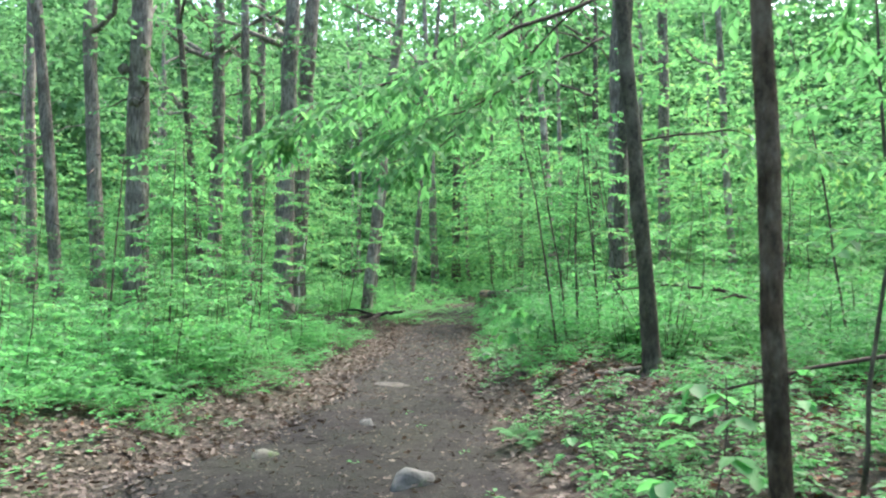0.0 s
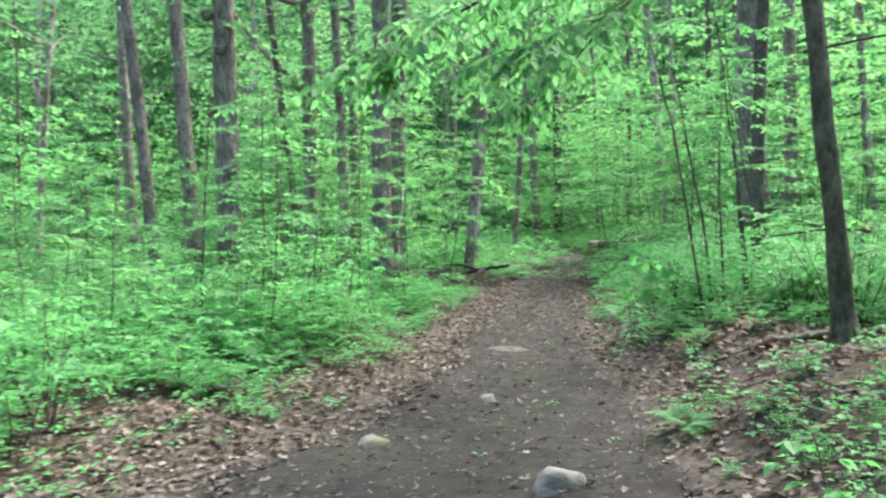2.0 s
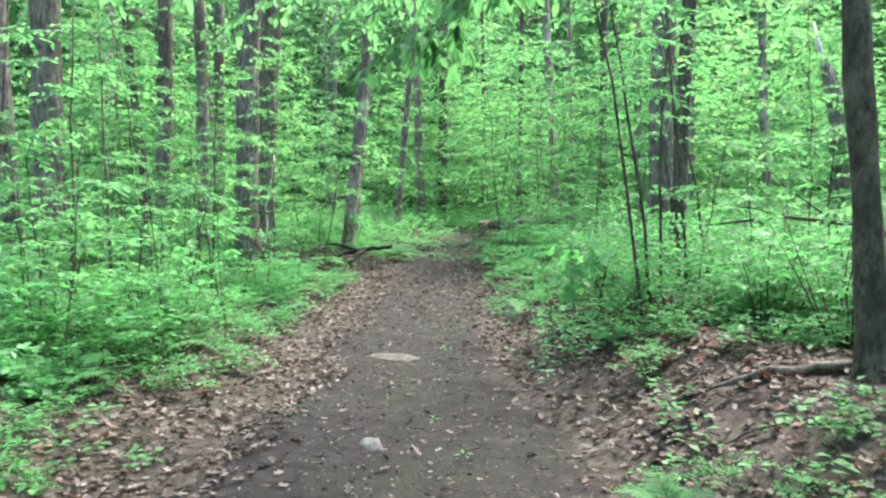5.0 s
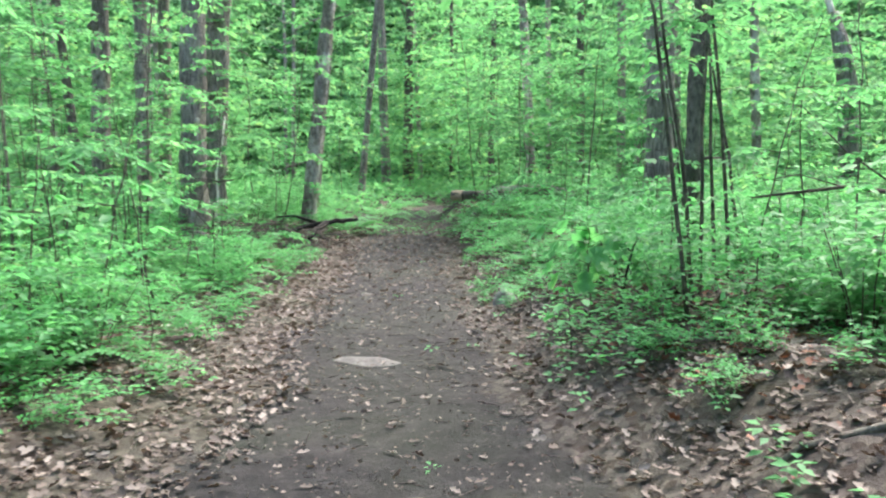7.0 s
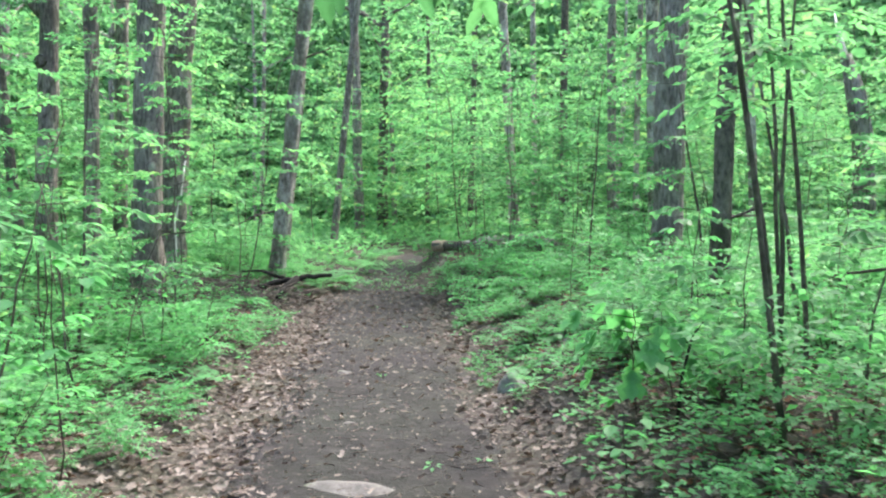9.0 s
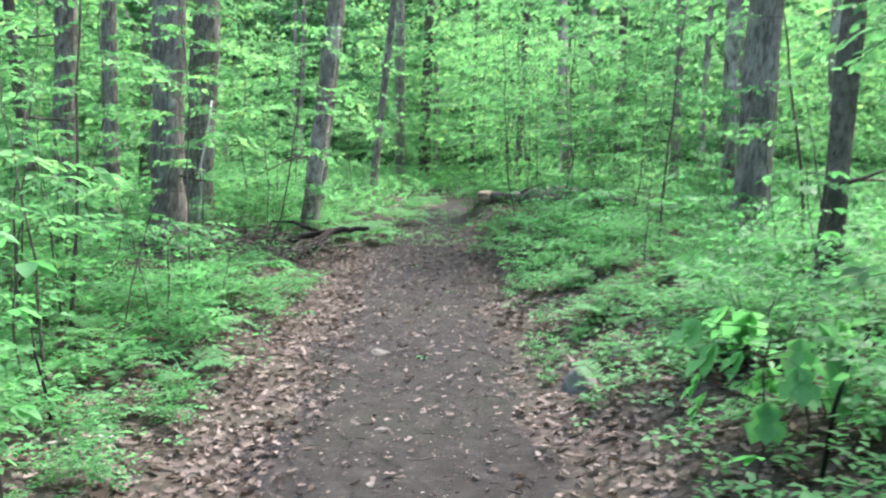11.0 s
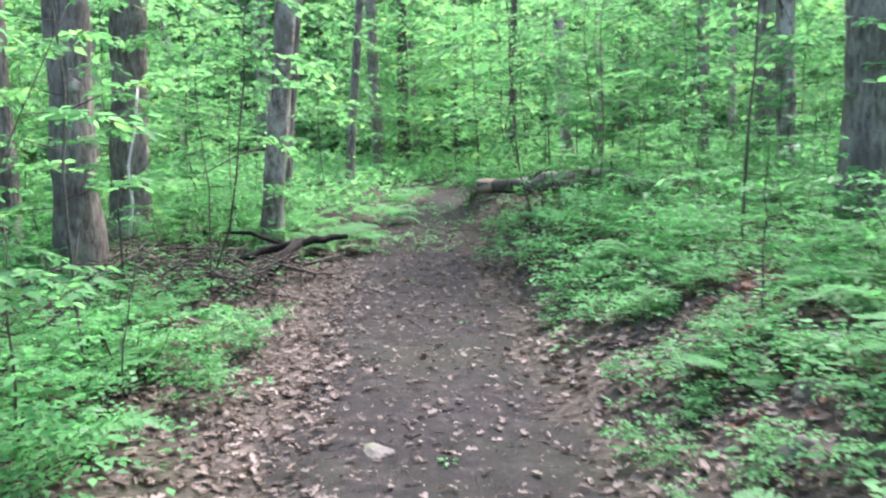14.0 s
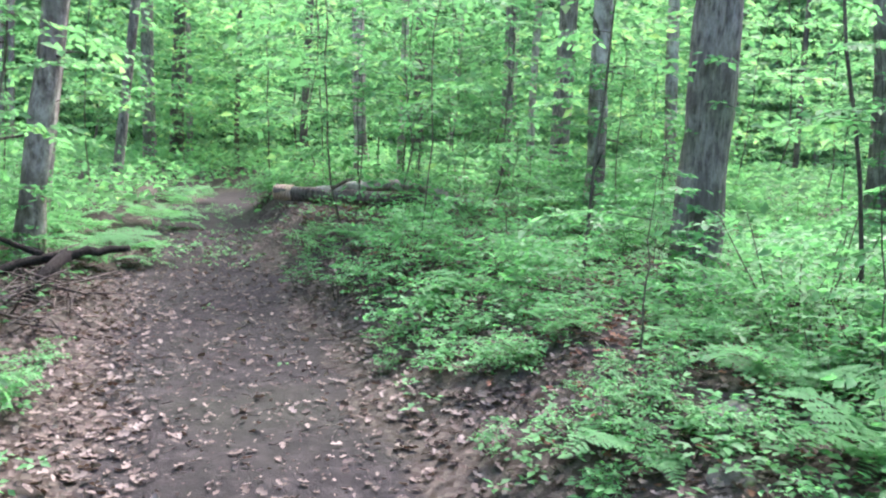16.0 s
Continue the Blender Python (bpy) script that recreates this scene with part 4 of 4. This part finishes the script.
# ---- ferns ----
def frond_mesh(length, seed):
    """One fern frond: an arching rib, side ribs tapering to the tip, each set with paired small leaflets."""
    r = np.random.default_rng(seed)
    v, f, g = [], [], []

    def rib(q):
        return np.array([length * q * (1 - 0.12 * q), 0.0, length * (0.85 * q - 0.78 * q * q)])

    pairs = 13
    for k in range(pairs):
        q = 0.24 + 0.74 * k / pairs
        reach = length * 0.34 * (1 - (q - 0.24) / 0.8) ** 0.75 * min(1.0, 0.7 + 0.3 * k)
        base = rib(q)
        for side in (1, -1):
            way = np.array([0.38 + r.normal(0, 0.05), side * 0.92, -0.06 + r.normal(0, 0.07)])
            cross = np.array([0.92, -side * 0.38, 0.02])
            small = 6
            for j in range(small):
                p = base + way * reach * (0.06 + 0.9 * j / small)
                wide = length * 0.05 * (1 - 0.75 * j / small) * (1 - 0.5 * k / pairs) + 0.004
                step = way * reach * 0.16
                n = len(v)
                v += [tuple(p), tuple(p + cross * wide + step * 0.75 - (0, 0, wide * 0.15)), tuple(p + step * 1.05), tuple(p - cross * wide + step * 0.75 - (0, 0, wide * 0.15))]
                f += [(n, n + 1, n + 2, n + 3) if side > 0 else (n + 3, n + 2, n + 1, n)]
    b = len(v)
    for k in range(9):
        p, w = rib(k / 8), 0.004 * (1.1 - k / 8)
        v += [(p[0], w, p[2] + 0.001), (p[0], -w, p[2] + 0.001)]
    g = [(b + 2 * k, b + 2 * k + 1, b + 2 * k + 3, b + 2 * k + 2) for k in range(8)]
    return mesh_of("frond", v, [np.array(f), np.array(g)], FERN)


FRONDS = [frond_mesh(0.66, 1), frond_mesh(0.55, 2), frond_mesh(0.44, 3)]


def fern(count, seed, lift=0.0):
    r = np.random.default_rng(seed)
    ob = thing("fern", pose(0, 0, 0), "", "fern")
    for k in range(count):
        p = part("frond", FRONDS[int(r.integers(3))], ob)
        p.matrix_local = pose(0, 0, 0.0, r.uniform(-14, 14), r.uniform(-18, 10) - lift, k * 360 / count + r.uniform(-18, 18))
    return ob


FERNS = [fern(8, 1), fern(6, 2, 8), fern(9, 3), fern(5, 4, -4)]
FERN_SPOTS = [(1.5, 8.0, 0.5), (-2.1, 13.9, 0.7), (-2.4, 14.6, 0.9), (-2.05, 15.2, 1.0), (-2.25, 16.0, 1.0), (-2.7, 15.9, 1.0), (-2.7, 13.4, 0.8), (1.5, 15.75, 0.85), (2.15, 14.9, 1.0), (2.9, 15.4, 1.15), (2.5, 15.9, 1.0), (1.75, 14.35, 0.7), (2.3, 16.6, 0.7), (1.7, 17.3, 0.6), (2.2, 14.8, 0.7), (2.9, 16.9, 1.0), (1.6, 18.6, 0.8), (-1.9, 21.9, 1.3), (-2.6, 22.3, 1.3), (-1.75, 23.2, 1.2), (-2.2, 16.6, 0.9), (-3.2, 15.6, 1.0), (-2.6, 17.7, 0.9), (1.3, 21.2, 0.9), (2.4, 19.7, 1.0), (3.4, 14.4, 1.0), (-3.4, 12.6, 0.9), (2.5, 6.3, 0.5), (3.2, 7.2, 0.6), (-2.2, 25.0, 1.2), (-1.5, 22.2, 1.4), (-1.35, 23.5, 1.4), (-1.1, 25.2, 1.3), (-1.0, 26.8, 1.3), (0.7, 26.5, 1.2), (0.9, 28.0, 1.3), (-0.6, 28.6, 1.3), (1.15, 14.1, 0.6)]
spot = np.random.default_rng(101)
while len(FERN_SPOTS) < 98:
    x, y = spot.uniform(-7, 7), spot.uniform(8, 25)
    if thicket(x, y) > 0.35 and not (0.2 < x < 3.4 and 21.5 < y < 25.3):
        FERN_SPOTS.append((float(x), float(y), float(spot.uniform(0.7, 1.1))))
for k, (x, y, s) in enumerate(FERN_SPOTS):
    m = pose(x, y, ground_at(x, y), 0, 0, k * 47.0)
    ob = FERNS[k] if k < 4 else copy_thing(FERNS[k % 4], m)
    ob.matrix_basis = m
    ob.scale = (s, s, s)
    tagged(ob, "pale green fern with arching feathery fronds", "fern", "ferns by the trail")


# ---- broad-leaved seedlings ----
def seedling(x, y, tall, count, leaf, seed, label, spread=0.3, oak=False):
    global rng
    rng = np.random.default_rng(seed)
    ob = thing("seedling", pose(x, y, ground_at(x, y)), label, "seedling")
    line = bend((0, 0, -0.03), (rng.normal(0, 0.08), rng.normal(0, 0.08), 1), tall, 0, 7, 0.12)
    part("stem", Tubes().add(line, [0.0055, 0.003], 5).mesh("stem", TWIG), ob)
    for k in range(count):
        f = (0.4 + 0.6 * k / count) * 6
        i = min(int(f), 5)
        q = line[i] + (f - i) * (line[i + 1] - line[i])
        a = 2.4 * k + rng.uniform(-0.5, 0.5)
        stalk = bend(q, away(a, 0.35), spread * rng.uniform(0.3, 1.0), -0.2, 4, 0.1)
        d = away(a + rng.normal(0, 0.3), -rng.uniform(0.2, 0.8))
        part("twig", Tubes().add(stalk, [0.003, 0.0015], 3).mesh("twig", TWIG), ob)
        n = 3
        fall = rng.uniform(0.75, 1.25) if oak else 0.3
        aa = np.array([away(a, -fall) if oak else d, away(a + 0.9, -fall), away(a - 0.9, -fall)])
        part("leaf", leaves("leaf", np.repeat(stalk[-1][None], n, 0), aa, np.array([[0, 0, 1.0] + (away(a) if oak else 0 * d)] * n) + rng.normal(0, 0.2, (n, 3)), leaf * rng.uniform(0.7, 1.15, n), LEAF_LOW, LOBED_SHAPE if oak else BROAD_SHAPE, LOBED_FACES if oak else LEAF_FACES), ob)
    return ob


seedling(1.5, 12.3, 0.88, 15, 0.19, 111, "young oak with large drooping vivid green leaves", 0.42, True)
seedling(1.8, 12.45, 0.62, 9, 0.16, 112, "broad-leaved green seedling standing beside the trail", 0.35, True)
seedling(2.18, 4.6, 1.02, 13, 0.125, 113, "bright seedling with drooping broad leaves", 0.34)
seedling(1.95, 6.1, 0.5, 8, 0.085, 114, "small bright green seedling on leaf litter", 0.25)
seedling(2.7, 5.7, 0.6, 9, 0.09, 115, "bright seedling with drooping broad leaves", 0.3)
seedling(-1.72, 11.8, 1.35, 7, 0.12, 116, "thin seedling with a few broad leaves", 0.25)
seedling(-2.5, 12.1, 1.2, 8, 0.11, 117, "thin seedling with a few broad leaves", 0.3)
seedling(1.25, 11.4, 0.5, 7, 0.09, 118, "small bright green seedling on leaf litter", 0.2)
seedling(2.6, 14.2, 1.3, 9, 0.11, 119, "thin seedling with a few broad leaves", 0.3)


# ---- bare arching stems ----
def arching_stem(x, y, lean, tall, seed, leafy=5, thick=0.017, label="thin dark sapling stem arching over low shrubs"):
    global rng
    rng = np.random.default_rng(seed)
    ob = thing("sapling", pose(x, y, ground_at(x, y)), label, "sapling", "arching saplings")
    s = np.linspace(0, 1, 10)
    line = np.stack([lean[0] * tall * s ** 1.4, lean[1] * tall * s ** 1.4, tall * s - 0.05], -1) + np.cumsum(rng.normal(0, 0.012, (10, 3)), 0)
    part("stem", Tubes().add(line, [thick, thick * 0.7, thick * 0.3], 6).mesh("stem", DARK_BARK), ob)
    fo = Foliage()
    for k in range(leafy):
        f = (0.55 + 0.45 * k / leafy) * 9
        i = min(int(f), 8)
        fo.spray(line[i] + (f - i) * (line[i + 1] - line[i]), away(2.4 * k + seed, 0.2), rng.uniform(0.5, 0.9), -0.3, 0.085, 4, 0.004)
    part("twigwork", fo.wood.mesh("twigs", TWIG), ob, kind="stuff")
    part("foliage", fo.mesh("leaves", LEAF), ob, kind="stuff")


for k, (x, y, lx, ly, tall) in enumerate([(1.98, 11.2, -0.16, 0.0, 3.6), (2.12, 11.6, -0.13, 0.05, 3.2), (2.6, 12.3, -0.10, 0.0, 4.0), (2.62, 12.7, -0.05, 0.0, 3.6), (3.1, 13.4, -0.17, 0.05, 3.4), (2.3, 12.0, 0.02, 0.0, 2.8), (-3.0, 11.5, 0.05, 0.0, 3.0), (-3.35, 13.2, -0.04, 0.02, 3.4), (-2.9, 15.0, 0.03, 0, 3.0), (2.55, 18.6, 0.05, 0, 3.0), (3.4, 16.4, -0.10, 0.1, 3.6)]):
    arching_stem(x, y, (lx, ly), tall, 120 + k)

arching_stem(3.0, 5.05, (0.2, 0.02), 2.2, 136, 3, 0.013, "reddish leaning stem beside a slim tree")
arching_stem(5.3, 10.0, (0.0, 0.0), 4.6, 137, 7, 0.03, "slender dark young trunk standing in low shrubs")
arching_stem(4.6, 9.2, (-0.12, 0.05), 3.4, 138, 4, 0.014)
arching_stem(-4.2, 12.4, (0.06, 0.0), 3.4, 139, 4, 0.02)
spot = np.random.default_rng(131)
for k in range(92):
    y = spot.uniform(9.0, 17)
    x = float(trail_x(y)) - spot.uniform(1.7, 5.5) if k < 78 else float(trail_x(y)) + spot.uniform(2.0, 4.5)
    arching_stem(x, y, (spot.normal(0, 0.12), spot.normal(0, 0.08)), spot.uniform(0.9, 2.2), 140 + k, 2, spot.uniform(0.006, 0.011), "thin bare dark stem standing in low shrubs")


# ---- rocks ----
def rock(x, y, size, mat, label, seed, sink=0.35):
    bm = bmesh.new()
    bmesh.ops.create_icosphere(bm, subdivisions=3, radius=1.0)
    off = Vector((seed * 3.1, seed * 1.7, seed))
    r = random.Random(seed)
    facets = [(Vector((r.gauss(0, 1), r.gauss(0, 1), abs(r.gauss(0, 0.8)))).normalized(), r.uniform(0.55, 0.8)) for _ in range(9)]
    for v in bm.verts:
        n = noise.noise(v.co * 1.1 + off) * 0.45 + noise.noise(v.co * 2.6 + off) * 0.2 + noise.noise(v.co * 6.0 + off) * 0.06
        for cut, far in facets:
            v.co -= cut * max(0.0, v.co.dot(cut) - far) * 0.85
        v.co = Vector((v.co.x * size[0], v.co.y * size[1], v.co.z * size[2])) * (1 + 0.6 * n)
    me = bpy.data.meshes.new("rock")
    bm.to_mesh(me)
    bm.free()
    me.polygons.foreach_set("use_smooth", np.ones(len(me.polygons), bool))
    me.materials.append(mat)
    ob = new("rock", me)
    ob.matrix_world = pose(x, y, ground_at(x, y) + size[2] * (0.75 - 2 * sink), 0, 0, seed * 40)
    return tagged(ob, label, "rock", "trail rocks")


rock(0.73, 6.95, (0.17, 0.12, 0.13), PALE_ROCK, "pale grey angular stone at the trail's edge", 1)
rock(-0.62, 7.9, (0.2, 0.15, 0.085), MOSSY, "mossy grey rock sunk in the trail", 2, 0.55)
rock(0.0, 9.24, (0.10, 0.08, 0.06), PALE_ROCK, "small pale stone set in the dirt trail", 3, 0.42)
rock(-0.2, 12.1, (0.4, 0.24, 0.13), ROCK, "broad flat rock worn into the trail", 4, 0.6)
rock(-0.49, 15.6, (0.17, 0.14, 0.06), ROCK, "pale flat stone in the trail", 5, 0.6)
rock(1.42, 14.85, (0.2, 0.14, 0.11), ROCK, "rounded grey rock among seedlings", 6, 0.5)
rock(1.05, 14.42, (0.18, 0.15, 0.15), PALE_ROCK, "grey boulder half buried at the bank", 7, 0.36)
rock(1.75, 15.3, (0.15, 0.12, 0.1), ROCK, "rounded grey rock beside ferns", 8, 0.55)
rock(-0.32, 13.6, (0.09, 0.07, 0.04), ROCK, "small pale stone set in the dirt trail", 9, 0.6)
rock(1.93, 15.7, (0.17, 0.13, 0.12), MOSSY, "mossy rock among leaf litter", 10)


# ---- dead wood ----
def fallen_log(points, radii, label, mat=DEAD_WOOD, cut=True, limbs=()):
    p = np.array(points, float)
    ob = thing("fallen_log", Matrix.Translation(p[0]), label, "log")
    q = p - p[0]
    s = np.linspace(0, len(q) - 1, 14)
    line = np.stack([np.interp(s, np.arange(len(q)), q[:, k]) for k in range(3)], -1)
    line = line + np.random.default_rng(len(label)).normal(0, 0.012, line.shape)
    part("trunk", Tubes().add(line, radii, 14, 0.09, 2).mesh("trunk", mat), ob)
    if cut:
        d = line[0] - line[1]
        d /= np.linalg.norm(d)
        part("cut_end", Tubes().add([line[0], line[0] + d * 0.012], [radii[0] * 0.93] * 2, 16, 0.03, 2).mesh("cut_end", CUT), ob, "pale freshly sawn log end")
    for limb, rad in limbs:
        part("limb", Tubes().add(np.array(limb) - p[0], rad, 7, 0.06).mesh("limb", mat), ob)
    return ob


def bare_stretch(log, a, b, radius):
    """Pale wood where the bark has come off."""
    a, b = Vector(a) - log.location, Vector(b) - log.location
    p = [a.lerp(b, k / 5) for k in range(6)]
    part("bare_wood", Tubes().add([tuple(q) for q in p], [radius, radius * 1.03, radius], 14, 0.05, 3).mesh("bare_wood", CUT), log, "pale tan wood stripped of bark")


LYING = [(x, y, max(1.3, ground_at(x, y) + 0.1)) for x, y in ((0.56, 24.6), (1.2, 24.2), (1.9, 23.75), (2.5, 23.3), (3.0, 22.95))]
sawn = fallen_log(LYING, [0.11, 0.1, 0.095, 0.08], "sawn fallen log with flaking bark beside the trail", limbs=[([(1.3, 24.1, 1.4), (1.5, 24.0, 1.53), (1.7, 23.9, 1.58)], [0.03, 0.012])])
bare_stretch(sawn, LYING[0], Vector(LYING[0]).lerp(Vector(LYING[1]), 0.36), 0.112)
fallen_log([(x, y, ground_at(x, y) + lift) for x, y, lift in ((1.1, 24.75, 0.06), (1.8, 24.5, 0.2), (2.6, 24.2, 0.24), (3.2, 24.0, 0.1))], [0.07, 0.085, 0.08, 0.05], "pale grey fallen log lying behind another", PALE_BARK, False)


def brush_pile():
    """Broken twigs heaped on the bank by the rotten log."""
    r = np.random.default_rng(150)
    t = Tubes()
    for _ in range(300):
        x, y, a = r.uniform(-4.0, -1.5), r.uniform(18.9, 21.2), r.uniform(0, 6.3)
        d = np.array([math.cos(a), math.sin(a), r.normal(0.1, 0.25)]) * r.uniform(0.12, 0.45)
        c = np.array([x, y, ground_at(x, y) + r.uniform(0.02, 0.28)])
        t.add([c - d, c + r.normal(0, 0.03, 3), c + d], [0.007, 0.011, 0.004], 4)
    tagged(new("brush_pile", t.mesh("brush_pile", DEAD_WOOD)), "heap of broken brown twigs on the trail bank", "twigs", kind="stuff")


brush_pile()
fallen_log([(-1.17, 20.75, 0.90), (-1.45, 20.7, 0.9), (-1.9, 20.55, 0.82), (-2.5, 20.4, 0.68)], [0.028, 0.042, 0.047, 0.035], "dark rotten forked log jutting over the trail bank", ROTTEN, False, [([(-1.7, 20.6, 0.86), (-1.85, 20.3, 0.72), (-1.98, 20.1, 0.5)], [0.06, 0.055, 0.03]), ([(-1.9, 20.55, 0.86), (-2.3, 20.9, 0.96), (-2.7, 21.2, 0.94)], [0.035, 0.012])])
fallen_log([(x, y, ground_at(x, y) + 0.03) for x, y in ((2.85, 8.92), (3.15, 9.1), (3.5, 9.22), (4.3, 9.4))], [0.015, 0.042, 0.048, 0.02], "grey weathered log lying against a tree foot", DEAD_WOOD, False)
fallen_log([(x, y, ground_at(x, y) + up) for x, y, up in ((2.66, 8.74, 0.07), (2.45, 8.87, 0.03), (2.2, 8.98, 0.02), (1.95, 9.12, 0.015), (1.7, 9.2, -0.01))], [0.035, 0.026, 0.02, 0.008], "bare brown root running over leaf litter", STEM, False)
fallen_log([(-2.15, 12.62, 0.33), (-1.95, 12.85, 0.31), (-1.72, 13.1, 0.26)], [0.006, 0.014, 0.012, 0.005], "bleached broken stick on dead leaves", BLEACHED, False)
fallen_log([(x, y, ground_at(x, y) + 0.012) for x, y in ((1.6, 8.55), (1.8, 8.52), (2.0, 8.5), (2.3, 8.35))], [0.007, 0.008, 0.004], "thin dark stick lying on leaf litter", DEAD_WOOD, False)


def dead_stick(points, radii, label, mat=DEAD_WOOD, twigs=()):
    p = np.array(points, float)
    ob = thing("dead_stick", Matrix.Translation(p[0]), label, "stick")
    part("stick", Tubes().add(p - p[0], radii, 7, 0.06).mesh("stick", mat), ob)
    for q, r in twigs:
        part("twig", Tubes().add(np.array(q) - p[0], r, 5).mesh("twig", mat), ob)


dead_stick([(-2.08, 13.0, 0.2), (-2.09, 13.0, 0.45), (-2.16, 13.0, 0.72), (-2.19, 13.02, 0.86)], [0.008, 0.009, 0.007, 0.003], "short black broken stub standing in leaf litter", ROTTEN)
dead_stick([(-3.95, 21.5, 0.6), (-3.87, 21.55, 1.3), (-3.9, 21.56, 1.75), (-3.8, 21.6, 2.2), (-3.74, 21.65, 2.8)], [0.022, 0.02, 0.013], "thin bleached stick leaning against an oak", BLEACHED)
dead_stick([(5.8, 12.0, 0.68), (4.9, 12.3, 1.12), (4.2, 12.4, 1.38), (3.5, 12.4, 1.46), (2.75, 12.3, 1.38)], [0.035, 0.03, 0.018, 0.008], "long bare dead branch fallen among shrubs", TWIG,
           [([(4.4, 12.38, 1.32), (3.8, 12.0, 1.2), (3.2, 11.7, 1.02), (2.6, 11.6, 0.86)], [0.014, 0.005]), ([(4.0, 12.4, 1.4), (3.6, 12.6, 1.75), (3.3, 12.7, 2.1)], [0.01, 0.004]), ([(4.9, 12.3, 1.12), (4.6, 12.0, 1.0), (4.4, 11.8, 0.8)], [0.012, 0.005]), ([(3.5, 12.4, 1.46), (3.2, 12.5, 1.56), (2.9, 12.6, 1.5)], [0.007, 0.003])])
dead_stick([(2.3, 15.1, 0.7), (2.75, 15.3, 0.92), (3.2, 15.6, 1.05)], [0.02, 0.016, 0.006], "dark forked dead branch resting on shrubs", TWIG, [([(2.75, 15.3, 0.92), (3.0, 15.15, 0.86), (3.3, 15.0, 0.84)], [0.012, 0.004])])
dead_stick([(-2.55, 16.9, 0.45), (-2.75, 17.1, 0.9), (-2.7, 17.2, 1.3)], [0.014, 0.01, 0.004], "dark crooked dead stem in undergrowth", TWIG, [([(-2.75, 17.1, 0.9), (-3.0, 17.2, 1.15), (-3.15, 17.2, 1.25)], [0.008, 0.003])])
dead_stick([(5.6, 7.0, ground_at(5.6, 7.0)), (4.8, 6.7, 0.92), (3.86, 6.4, 1.0), (3.2, 6.2, 0.92), (2.67, 6.05, 0.81)], [0.022, 0.02, 0.016, 0.012, 0.008], "dark dead branch reaching out over seedlings, with a pale tip", TWIG, [([(4.3, 6.55, 0.96), (4.1, 6.4, 1.2), (4.0, 6.35, 1.35)], [0.008, 0.003])])
dead_stick([(1.72, 12.1, ground_at(1.72, 12.1)), (1.76, 12.12, 0.8), (1.82, 12.13, 1.03), (1.9, 12.15, 1.12)], [0.01, 0.009, 0.006], "short dark broken stem with a side stub", ROTTEN, [([(1.8, 12.12, 0.98), (1.72, 12.1, 1.06), (1.66, 12.1, 1.08)], [0.006, 0.003])])
